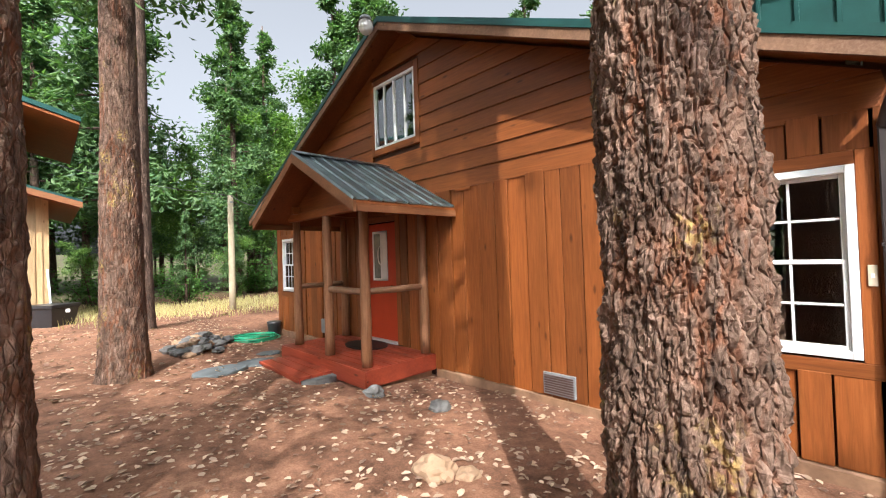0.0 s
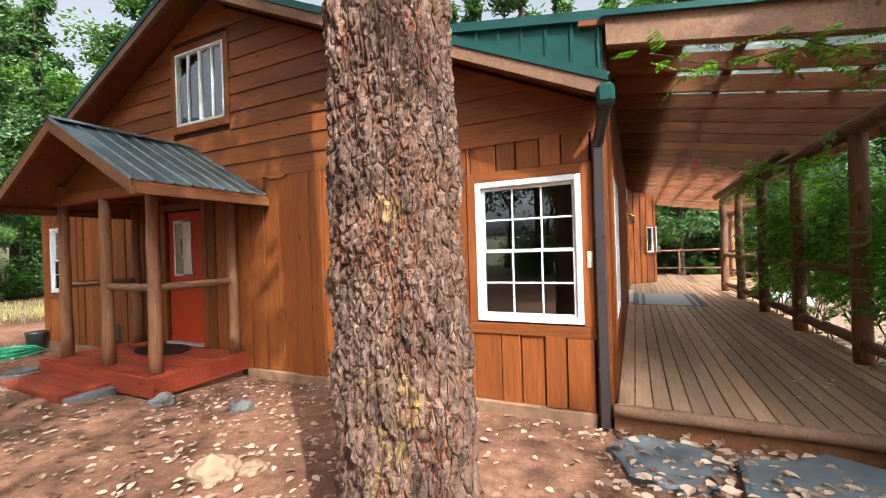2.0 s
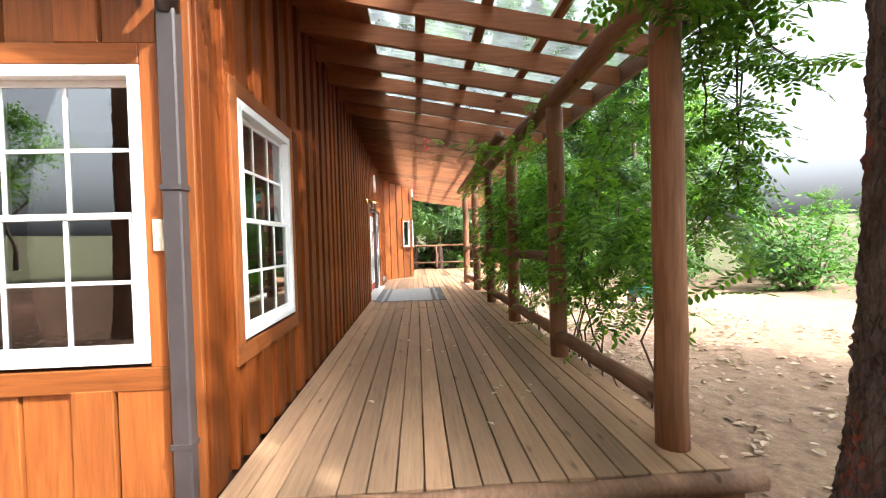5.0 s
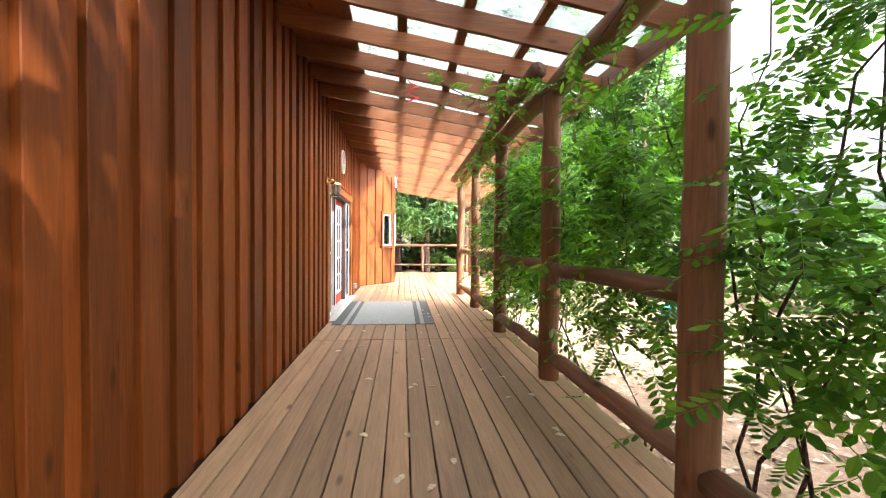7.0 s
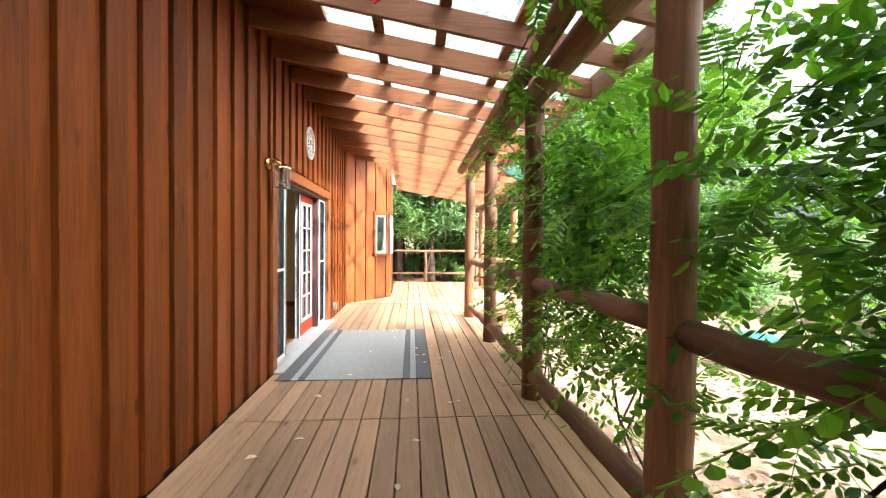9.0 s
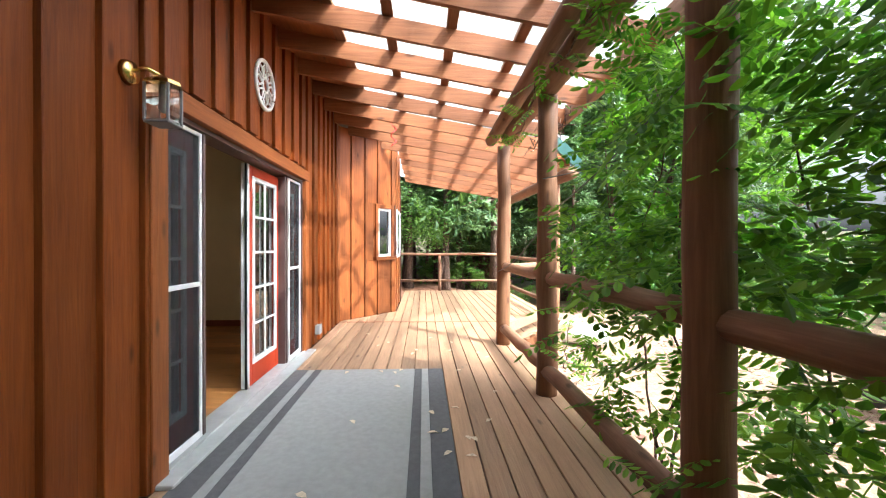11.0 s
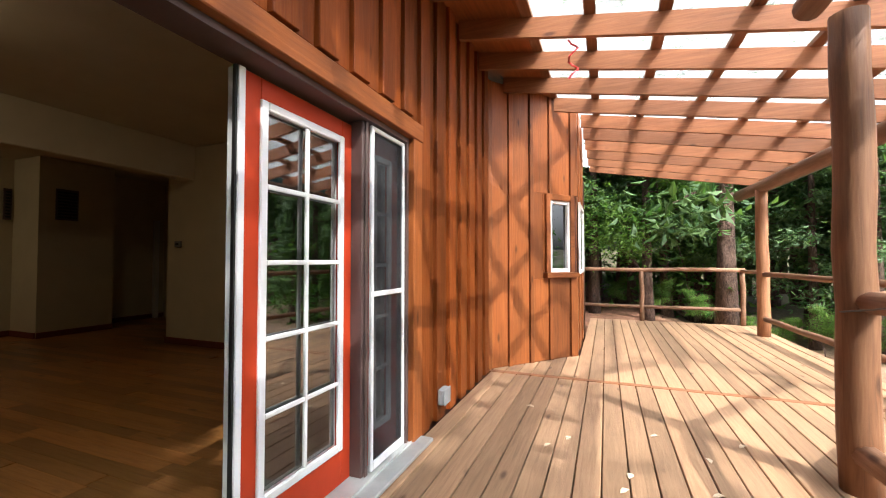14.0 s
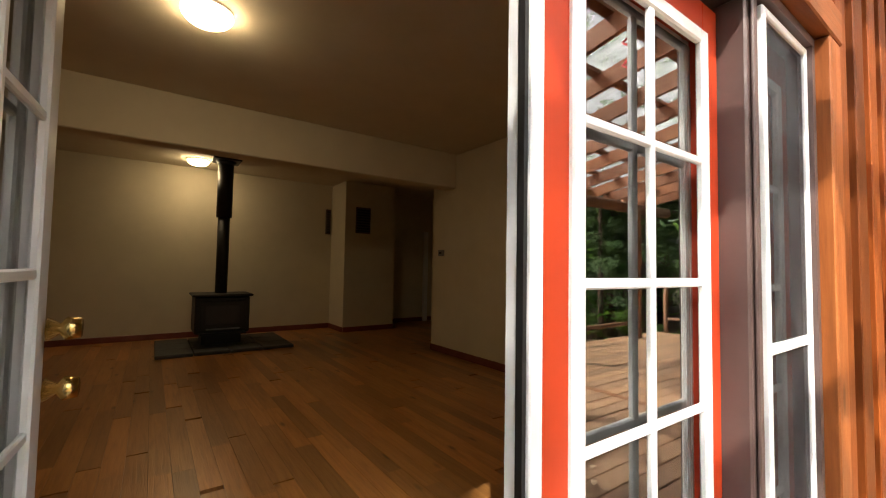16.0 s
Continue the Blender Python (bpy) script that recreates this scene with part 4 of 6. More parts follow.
# ---- front porch ----
def porch():
    p = thing("porch", "small red-stained wooden entry porch on the ground", "porch", kind="structure")
    x0, y0, y1, top = -1.24, 4.72, 7.26, 0.09
    n = 9
    for i in range(n):
        a = x0 + (0 - x0 - 0.03) * i / n
        board(p, (a + 0.003, y0, top - 0.035), (a + (0 - x0 - 0.03) / n - 0.003, y1, top), M_RED, "plank")
    part("fascia", box((x0 - 0.03, y0 - 0.03, -0.14), (x0, y1, top - 0.004), 0.004), M_RED, p)
    part("fascia", box((x0, y0 - 0.03, -0.14), (-0.03, y0, top - 0.004), 0.004), M_RED, p)
    part("fascia", box((x0, y1, -0.14), (-0.03, y1 + 0.03, top - 0.004), 0.004), M_RED, p)
    part("footing", box((x0 + 0.05, y0 + 0.05, -0.3), (-0.05, y1 - 0.05, -0.1)), M_MULCH, p)
    s = thing("porch_step", "low red-stained porch step of planks", "step", at=(-1.5, 6.24, -0.2))
    for i in range(3):
        part("plank", box((-0.26 + 0.18 * i, -0.72, 0.12), (-0.09 + 0.18 * i, 0.72, 0.16), 0.004), M_RED, s)
    part("frame", box((-0.24, -0.70, 0.0), (0.24, 0.70, 0.118)), M_RED, s)
    for i, (px, py) in enumerate(((-1.12, 4.86), (-1.08, 5.92), (-1.03, 7.08), (-0.10, 4.84), (-0.10, 7.1))):
        q = thing("porch_post", "slim peeled log porch post", "post", "porch posts", at=(px, py, top))
        part("post", tube_bm(line_pts((0, 0, 0), (0, 0, 2.12 if i < 3 else 2.2), 8, 0.008, 60 + i), [0.075 - 0.002 * k for k in range(8)], 12, 0.03, i), M_LOG, q, smooth=True)
    for a, b in (((-1.12, 4.92, 1.09), (-1.08, 5.87, 1.09)), ((-1.06, 4.86, 1.09), (-0.14, 4.84, 1.09)), ((-0.98, 7.08, 1.09), (-0.14, 7.1, 1.09))):
        th = thing("porch_rail", "round log porch rail", "rail", "porch rails", at=a)
        part("rail", tube_bm(line_pts((0, 0, 0), [k - j for j, k in zip(a, b)], 5, 0.005, 3), 0.045, 8, 0.03, 3), M_LOGX, th, smooth=True)
    # roof
    r = thing("porch_roof", "small gabled porch roof of grey-green ribbed metal", "roof", kind="structure")
    ym, zr, half, sl = 5.76, 3.01, 1.56, 0.54
    xo = -1.68
    ln = math.hypot(half, half * sl)
    ribbed("roof_sheet", (xo, ym - half, zr - half * sl + 0.05), (1, 0, 0), (0, 1, sl), -xo - 0.035, ln, M_PORCHMETAL, 0.20, r, ribh=0.018)
    ribbed("roof_sheet", (-0.035, ym + half, zr - half * sl + 0.05), (-1, 0, 0), (0, -1, sl), -xo - 0.035, ln, M_PORCHMETAL, 0.20, r, ribh=0.018)
    for s1 in (-1, 1):
        part("roof_deck", prism([(ym, zr), (ym + s1 * half, zr - half * sl), (ym + s1 * half, zr - half * sl + 0.03), (ym, zr + 0.03)], "x", xo + 0.04, -0.035), M_SIDE_Y, r)
        part("rake_board", prism([(ym, zr - 0.10), (ym + s1 * half, zr - half * sl - 0.10), (ym + s1 * half, zr - half * sl + 0.034), (ym, zr + 0.034)], "x", xo, xo + 0.038), M_PURL, r)
        part("eave_board", box((xo + 0.04, ym + s1 * half - 0.02, zr - half * sl - 0.09), (-0.035, ym + s1 * half + 0.02, zr - half * sl - 0.002), 0.003), M_PURL, r)
        part("side_beam", box((xo + 0.45, ym + s1 * 1.02 - 0.05, 2.30), (-0.035, ym + s1 * 1.02 + 0.05, 2.42), 0.004), M_SIDE_X, r)
    part("front_beam", box((-1.14, ym - 1.22, 2.20), (-1.02, ym + 1.40, 2.32), 0.004), M_SIDE_Y, r)
    part("gable_panel", prism([(ym, zr - 0.01), (ym - 1.2, zr - 1.2 * sl - 0.01), (ym - 1.2, 2.325), (ym + 1.2, 2.325), (ym + 1.2, zr - 1.2 * sl - 0.01)], "x", -1.12, -1.09), M_SIDE_Y, r)
    part("ridge_cap", prism([(ym - 0.14, zr + 0.02), (ym, zr + 0.085), (ym + 0.14, zr + 0.02), (ym, zr + 0.06)], "x", xo, -0.035), M_PORCHMETAL, r)
    # door
    d = thing("door_1", "closed red entry door with an oval-etched glass panel", "door", kind="structure")
    part("slab", box((0.03, 5.63, 0.13), (0.075, 6.46, 2.13), 0.004), M_DOOR, d)
    for q in ((6.08, 5.89, 1.14, 2.0), (6.27, 6.31, 1.14, 2.0), (5.89, 6.27, 1.14, 1.18), (5.89, 6.27, 1.96, 2.0)):
        part("glass_frame", box((0.012, q[0], q[2]), (0.032, q[1], q[3]), 0.003), M_WHITE, d, "white glass surround")
    part("pane", box((0.018, 5.89, 1.18), (0.026, 6.27, 1.96)), plain("frosted_glass", (0.12, 0.14, 0.14), 0.25, vary=0.25, scale=12), d)
    ring = bmesh.new()
    pts = [(0.012, 6.08 + 0.07 * math.cos(a), 1.58 + 0.16 * math.sin(a)) for a in [k * math.pi / 10 for k in range(21)]]
    part("oval", tube_bm(pts, 0.008, 5, bm=ring, cap=False), M_WHITE, d)
    part("knob", tube_bm([(0.03, 5.70, 1.05), (-0.03, 5.70, 1.05), (-0.05, 5.70, 1.05)], [0.012, 0.02, 0.028], 10), M_BRASS, d, "brass knob", True)
    for q in ((5.50, 5.61, 0.10, 2.25), (6.48, 6.59, 0.10, 2.25)):
        part("casing", box((-0.02, q[0], q[2]), (0.03, q[1], q[3]), 0.003), M_SIDE_Z, d)
    part("casing", box((-0.02, 5.61, 2.15), (0.03, 6.48, 2.25), 0.003), M_SIDE_Y, d)
    part("sill", box((-0.04, 5.61, 0.092), (0.08, 6.48, 0.128), 0.004), M_SILL, d)
    m = thing("doormat", "dark half-round doormat on the porch", "doormat", at=(-0.35, 6.05, top))
    bm = prism([(0.30 * math.cos(a) * 1.0 - 0.0, 0.45 * math.sin(a)) for a in [2 * math.pi * k / 24 for k in range(24)]], "z", 0.001, 0.016)
    part("pad", bm, M_IRON, m)


porch()


# ---- door set on the deck ----
def grid_leaf(parent, w, h, cols, rows, stile, top, bottom, material, y0, thick=0.045, x0=0.0, z0=0.02, glass=None):
    """A glazed leaf in the parent's own axes: hinge line at x0, width along x, thickness along y from y0."""
    gx0, gx1, gz0, gz1 = x0 + stile, x0 + w - stile, z0 + bottom, z0 + h - top
    for lo, hi in (((x0, y0, z0), (gx0, y0 + thick, z0 + h)), ((gx1, y0, z0), (x0 + w, y0 + thick, z0 + h)), ((gx0, y0, z0), (gx1, y0 + thick, gz0)), ((gx0, y0, gz1), (gx1, y0 + thick, z0 + h))):
        part("stile", box(lo, hi, 0.003), material, parent)
    f = 0.032
    for ya, yb in ((y0 - 0.012, y0 + 0.008), (y0 + thick - 0.008, y0 + thick + 0.012)):
        for lo, hi in (((gx0 - 0.008, ya, gz0 - 0.008), (gx0 + f, yb, gz1 + 0.008)), ((gx1 - f, ya, gz0 - 0.008), (gx1 + 0.008, yb, gz1 + 0.008)), ((gx0 + f, ya, gz0 - 0.008), (gx1 - f, yb, gz0 + f)), ((gx0 + f, ya, gz1 - f), (gx1 - f, yb, gz1 + 0.008))):
            part("glass_frame", box(lo, hi, 0.005), M_WHITE, parent, "white moulded glass frame")
        for i in range(1, cols):
            c = gx0 + f + (gx1 - gx0 - 2 * f) * i / cols
            part("muntin", box((c - 0.011, ya + 0.002, gz0 + f), (c + 0.011, yb - 0.002, gz1 - f), 0.004), M_WHITE, parent, "white muntin bar")
        for i in range(1, rows):
            c = gz0 + f + (gz1 - gz0 - 2 * f) * i / rows
            part("muntin", box((gx0 + f, ya + 0.003, c - 0.011), (gx1 - f, yb - 0.003, c + 0.011), 0.004), M_WHITE, parent, "white muntin bar")
    part("pane", box((gx0 + f, y0 + thick / 2 - 0.003, gz0 + f), (gx1 - f, y0 + thick / 2 + 0.003, gz1 - f)), glass or M_DOORGLASS, parent)


def door_set():
    fr = thing("door_frame", "brown door frame with cedar trim and a pale metal sill", "door frame", kind="structure")
    # trim on the cladding
    part("head_trim", box((6.66, -0.045, 2.055), (9.58, 0.03, 2.175), 0.005), M_SIDE_X, fr, "stained cedar head trim")
    part("side_trim", box((9.44, -0.040, 0.004), (9.57, 0.03, 2.053), 0.005), M_SIDE_Z, fr, "stained cedar side trim")
    part("side_trim", box((6.68, -0.040, 0.004), (6.82, 0.03, 2.053), 0.005), M_SIDE_Z, fr, "stained cedar side trim")
    part("head", box((6.825, 0.0, 2.02), (9.435, 0.155, 2.05)), M_DOORFRAME, fr)
    for x in (6.825, 9.405):
        part("jamb", box((x, 0.0, 0.03), (x + 0.03, 0.155, 2.018)), M_DOORFRAME, fr)
    for x in (7.265, 8.918):
        part("mullion", box((x, 0.03, 0.03), (x + 0.068, 0.15, 2.018), 0.006), M_DOORFRAME, fr)
        part("mullion_ridge", box((x + 0.02, 0.018, 0.03), (x + 0.05, 0.029, 2.018), 0.004), M_DOORFRAME, fr)
    part("sill", box((6.70, -0.13, 0.004), (9.56, 0.16, 0.030), 0.006), M_SILL, fr, "pale metal door sill")
    part("sill_track", box((6.84, -0.03, 0.031), (9.43, -0.022, 0.042)), M_SILL, fr)
    # fixed leaf
    d = thing("door_2", "closed red french door with ten glass panes", "door", kind="structure", at=(8.172, 0.10, 0))
    grid_leaf(d, 0.742, 1.96, 2, 5, 0.088, 0.10, 0.19, M_DOOR, 0.0, z0=0.035)
    part("weather_strip", box((-0.035, -0.012, 0.035), (-0.002, 0.05, 1.995), 0.003), M_WHITE, d, "white ribbed edge strip")
    part("seal", box((-0.045, -0.004, 0.035), (-0.036, 0.012, 1.995)), M_IRON, d, "black door seal")
    # open leaf, swung into the room
    o = thing("door_3", "open french door leaf with white inner face and brass hardware", "door", kind="structure", at=(7.388, 0.14, 0))
    o.rotation_euler = (0, 0, radians(87))
    grid_leaf(o, 0.74, 1.96, 2, 5, 0.095, 0.10, 0.19, M_WHITE, 0.0, z0=0.035)
    for z in (0.97, 1.10):
        part("knob", tube_bm([(0.69, -0.014, z), (0.69, -0.035, z), (0.69, -0.045, z), (0.69, -0.07, z)], [0.026, 0.012, 0.026, 0.022], 12), M_BRASS, o, "polished brass knob", True)
    for z in (0.3, 1.0, 1.7):
        part("hinge", box((0.0, -0.006, z), (0.035, -0.001, z + 0.1)), M_BRASS, o, "brass hinge")
    # sidelights behind insect screens
    for x, lab in ((6.875, "narrow red sidelight door with five panes"), (8.992, "narrow red sidelight door with five panes")):
        s = thing("sidelight", lab, "door", "sidelights", kind="structure", at=(x, 0.07, 0))
        wv = 0.385 if x < 7 else 0.41
        grid_leaf(s, wv, 1.96, 1, 5, 0.10, 0.13, 0.19, M_DOOR, 0.0, z0=0.035)
        sc = thing("screen_door", "white-framed insect screen in front of the sidelight", "screen", "screens", kind="structure", at=(x, 0.012, 0.035))
        f = 0.026
        for lo, hi in (((0, 0, 0), (f, 0.022, 1.975)), ((wv - f, 0, 0), (wv, 0.022, 1.975)), ((f, 0, 0), (wv - f, 0.022, f + 0.02)), ((f, 0, 1.975 - f), (wv - f, 0.022, 1.975)), ((f, 0, 0.985), (wv - f, 0.022, 1.015))):
            part("screen_frame", box(lo, hi, 0.004), M_WHITE, sc)
        part("mesh", box((f, 0.010, f), (wv - f, 0.012, 1.95)), M_SCREEN, sc, "dark insect mesh")


door_set()


# ---- room behind the door ----
def room():
    fl = thing("floor_inside", "honey-coloured hardwood plank floor with darker boards", "floor", kind="structure")
    rng = random.Random(9)
    part("subfloor", box((0.2, 0.17, -0.1), (14.8, 9.7, -0.01)), M_BACK, fl)
    x = 5.0
    while x < 12.9:
        w = 0.115
        ys = [0.17]
        while ys[-1] < 7.7:
            ys.append(min(7.75, ys[-1] + rng.uniform(0.7, 1.6)))
        for a, b in zip(ys, ys[1:]):
            c = Vector((x + w / 2, (a + b) / 2, 0.0))
            key = round(b - a, 1)
            me = FLOOR_ME.get(key)
            if me is None:
                ob = done("plank", box((-w / 2 + 0.0008, -(key) / 2, -0.01), (w / 2 - 0.0008, key / 2, 0.02)), M_FLOORIN, fl)
                FLOOR_ME[key] = ob.data
            else:
                ob = copy_mesh("plank", me, fl, c)
            ob.location = c
        x += w
    done("wall_room_back", box((4.0, 7.68, 0.0), (13.0, 7.75, 2.87)), M_WALLIN, None, "cream painted back wall of the empty room", category="wall", kind="structure")
    done("wall_room_left", box((3.93, 0.17, 0.0), (4.0, 7.68, 2.87)), M_WALLIN, None, "cream painted side wall of the empty room", category="wall", kind="structure")
    done("wall_room_right", box((11.1, 0.17, 0.0), (11.2, 4.8, 2.86)), M_WALLIN, None, "cream painted wall of the empty room", category="wall", kind="structure")
    done("wall_room_hall", box((13.0, 0.17, 0.0), (13.1, 7.75, 2.87)), M_WALLIN, None, "cream painted hall wall", category="wall", kind="structure")
    done("wall_chase", box((10.55, 6.95, 0.0), (11.6, 7.68, 2.86)), M_WALLIN, None, "cream painted boxed chase at the back wall", category="wall", kind="structure")
    done("wall_inner_front", box((4.0, 0.162, 2.06), (11.1, 0.17, 2.86)), M_WALLIN, None, "cream painted wall above the door", category="wall", kind="structure")
    for x0, x1 in ((4.0, 6.78), (9.48, 11.1)):
        done("wall_inner_front", box((x0, 0.162, 0.0), (x1, 0.17, 2.86)), M_WALLIN, None, "cream painted wall beside the door", category="wall", kind="structure")
    done("ceiling", box((0.17, 0.172, 2.87), (14.8, 9.7, 2.90)), M_CEIL, None, "cream painted ceiling", category="ceiling", kind="structure")
    done("ceiling_beam", box((4.0, 4.24, 2.38), (11.1, 4.48, 2.87), 0.01), M_CEIL, None, "cream boxed ceiling beam", category="beam", kind="structure")
    bb = thing("baseboard", "dark red-brown baseboard", "baseboard", kind="structure")
    for lo, hi in (((4.0, 7.655, 0.02), (10.55, 7.68, 0.11)), ((10.55, 6.925, 0.02), (11.6, 6.95, 0.11)), ((11.6, 7.655, 0.02), (13.0, 7.68, 0.11)), ((11.075, 0.17, 0.02), (11.1, 4.8, 0.11)), ((11.1, 4.8, 0.02), (11.2, 4.822, 0.11)), ((4.0, 0.17, 0.02), (4.025, 7.65, 0.11)), ((10.526, 6.95, 0.02), (10.548, 7.65, 0.11))):
        part("board", box(lo, hi, 0.004), M_BASEIN, bb)
    dt = thing("door_casing", "white door casing at the back of the room", "door casing", kind="structure", at=(12.75, 7.6, 0.02))
    part("jamb", box((0, 0, 0), (0.10, 0.07, 2.05), 0.004), M_WHITE, dt)
    for x0 in (10.40, 10.75):
        v = thing("wall_vent", "dark grilled vent high on the chase wall", "vent", "wall vents", at=(x0 if x0 > 10.5 else 10.42, 6.93 if x0 > 10.5 else 7.66, 1.88))
        w = 0.30 if x0 > 10.5 else 0.1
        part("frame", box((0, -0.012, 0), (w, 0.012, 0.5), 0.003), M_DOORFRAME, v)
        for i in range(9):
            part("slat", box((0.02, -0.02, 0.03 + i * 0.05), (w - 0.02, -0.012, 0.06 + i * 0.05)), M_IRON, v)
    th = thing("thermostat", "small grey wall thermostat", "thermostat", at=(11.085, 4.55, 1.42))
    part("case", box((-0.02, -0.06, 0), (0.013, 0.06, 0.09), 0.006), M_GREYBOX, th)
    part("dial", box((-0.024, -0.03, 0.03), (-0.0205, 0.03, 0.06)), M_IRON, th)
    for lx, ly in ((7.84, 2.58), (8.14, 7.0)):
        l = thing("ceiling_lamp", "lit white glass dome ceiling lamp", "ceiling lamp", "ceiling lamps", at=(lx, ly, 2.87))
        part("base", tube_bm([(0, 0, 0), (0, 0, -0.02)], 0.15, 20), M_WHITE, l)
        bm = bmesh.new()
        bmesh.ops.create_uvsphere(bm, u_segments=24, v_segments=12, radius=0.15)
        bmesh.ops.delete(bm, geom=[v for v in bm.verts if v.co.z > 0.01], context="VERTS")
        for v in bm.verts:
            v.co.z = v.co.z * 0.55 - 0.022
        part("dome", bm, M_LAMP, l, "glowing opal glass dome", True)
    # wood stove on its pad
    p = thing("hearth_pad", "dark slate hearth pad on the floor", "hearth pad", at=(8.55, 6.75, 0.021))
    rngp = random.Random(2)
    for i in range(4):
        for j in range(3):
            part("tile", box((-0.86 + i * 0.43, -0.78 + j * 0.43, 0), (-0.86 + i * 0.43 + 0.42, -0.78 + j * 0.43 + 0.42, 0.045), 0.006), plain("slate_pad", (0.035, 0.035, 0.036), 0.6) if (i, j) == (0, 0) else bpy.data.materials["slate_pad"], p)
    s = thing("wood_stove", "black cast-iron wood stove with a glass door", "stove", at=(8.50, 6.72, 0.068))
    part("pedestal", box((-0.26, -0.20, 0), (0.26, 0.25, 0.16), 0.01), M_IRON, s)
    part("body", box((-0.36, -0.28, 0.16), (0.36, 0.32, 0.70), 0.02), M_IRON, s)
    part("top_plate", box((-0.40, -0.32, 0.70), (0.40, 0.34, 0.735), 0.01), M_IRON, s)
    dr = part("door", box((-0.30, -0.31, 0.22), (0.30, -0.282, 0.64), 0.01), M_IRON, s)
    part("window", box((-0.23, -0.318, 0.30), (0.23, -0.311, 0.58), 0.004), plain("stove_glass", (0.05, 0.05, 0.055), 0.12), dr, "dark stove glass")
    part("handle", box((-0.22, -0.345, 0.225), (0.22, -0.325, 0.245), 0.004), M_GREYBOX, dr, "steel handle bar")
    part("ash_lip", box((-0.30, -0.40, 0.16), (0.30, -0.28, 0.185), 0.006), M_IRON, s)
    part("flue", tube_bm([(0, 0.05, 0.73), (0, 0.05, 1.9)], 0.085, 16), M_IRON, s, smooth=True)
    part("flue_upper", tube_bm([(0, 0.05, 1.9), (0, 0.05, 2.72)], 0.11, 16), M_IRON, s, smooth=True)
    part("ceiling_collar", box((-0.2, -0.15, 2.775), (0.2, 0.25, 2.80), 0.01), M_IRON, s)
    part("flue_neck", tube_bm([(0, 0.05, 2.70), (0, 0.05, 2.78)], [0.10, 0.15], 16), M_IRON, s, smooth=True)


FLOOR_ME = {}
room()


# ---- fixtures on the long wall ----
def lantern():
    l = thing("wall_lantern", "brass and glass wall lantern beside the door", "lantern", at=(6.52, -0.03, 2.08))
    part("backplate", tube_bm([(0, 0.0, 0.02), (0, -0.03, 0.02)], [0.06, 0.05], 14), M_BRASS, l, smooth=True)
    part("arm", tube_bm([(0, -0.02, 0.03), (0.02, -0.08, 0.05), (0.06, -0.13, 0.02)], 0.012, 8), M_BRASS, l, smooth=True)
    part("cap", tube_bm([(0.06, -0.13, 0.03), (0.06, -0.13, 0.0), (0.06, -0.13, -0.02)], [0.02, 0.075, 0.085], 8), M_BRASS, l)
    for sx in (-1, 1):
        for sy in (-1, 1):
            part("bar", box((0.06 + sx * 0.055 - 0.005, -0.13 + sy * 0.055 - 0.005, -0.20), (0.06 + sx * 0.055 + 0.005, -0.13 + sy * 0.055 + 0.005, -0.02)), M_GREYBOX, l)
    part("glass", box((0.008, -0.182, -0.19), (0.112, -0.078, -0.03)), M_GLASS, l)
    part("bulb", tube_bm([(0.06, -0.13, -0.03), (0.06, -0.13, -0.07), (0.06, -0.13, -0.13), (0.06, -0.13, -0.15)], [0.012, 0.014, 0.022, 0.008], 10), M_WHITE, l, smooth=True)
    part("floor_plate", box((0.0, -0.19, -0.21), (0.12, -0.07, -0.198), 0.004), M_GREYBOX, l)


lantern()


def ornament():
    o = thing("wall_ornament", "round white pierced trivet hung on the wall", "ornament", at=(8.20, -0.035, 2.69))
    n = 40
    ring = lambda r, k=n: [(r * math.cos(2 * math.pi * i / k), 0, r * math.sin(2 * math.pi * i / k)) for i in range(k + 1)]
    part("rim", tube_bm(ring(0.205), 0.018, 6, cap=False), M_WHITE, o, smooth=True)
    part("inner_ring", tube_bm(ring(0.06), 0.012, 6, cap=False), M_WHITE, o, smooth=True)
    for i in range(8):
        a = 2 * math.pi * i / 8
        pts = [(r * math.cos(a + b), 0, r * math.sin(a + b)) for r, b in ((0.06, 0), (0.10, 0.22), (0.15, 0.28), (0.20, 0.0), (0.15, -0.28), (0.10, -0.22), (0.06, 0))]
        part("petal", tube_bm(pts, 0.010, 5, cap=False), M_WHITE, o)


ornament()

ob = thing("outlet_box", "grey weatherproof outlet box low on the wall", "outlet", at=(9.93, -0.03, 0.13))
part("box", box((-0.06, -0.05, 0), (0.06, 0.0, 0.12), 0.008), M_GREYBOX, ob)
part("cover", box((-0.065, -0.062, 0.0), (0.065, -0.051, 0.125), 0.006), M_GREYBOX, ob)
bx = thing("doorbell", "small pale plastic switch box on the trim", "switch", at=(-0.03, 0.165, 1.22))
part("plate", box((-0.012, -0.025, 0), (0.0, 0.025, 0.15), 0.004), plain("pale_plastic", (0.6, 0.5, 0.36), 0.5), bx)
part("button", box((-0.018, -0.01, 0.06), (-0.0125, 0.01, 0.09), 0.002), M_WHITE, bx)
vt = thing("crawl_vent", "rusty metal crawl-space vent low in the boards", "vent", at=(-0.03, 2.65, -0.09))
part("frame", box((-0.02, -0.20, 0), (0.012, 0.20, 0.25), 0.005), M_GREYBOX, vt)
for i in range(8):
    part("louvre", box((-0.028, -0.18, 0.02 + 0.027 * i), (-0.0205, 0.18, 0.036 + 0.027 * i)), M_DOORFRAME, vt)
dl = thing("flood_lamp", "white round gable flood lamp at the roof peak", "lamp", at=(EAVE_X - 0.02, MID + 0.1, roof_z(MID) - 0.12))
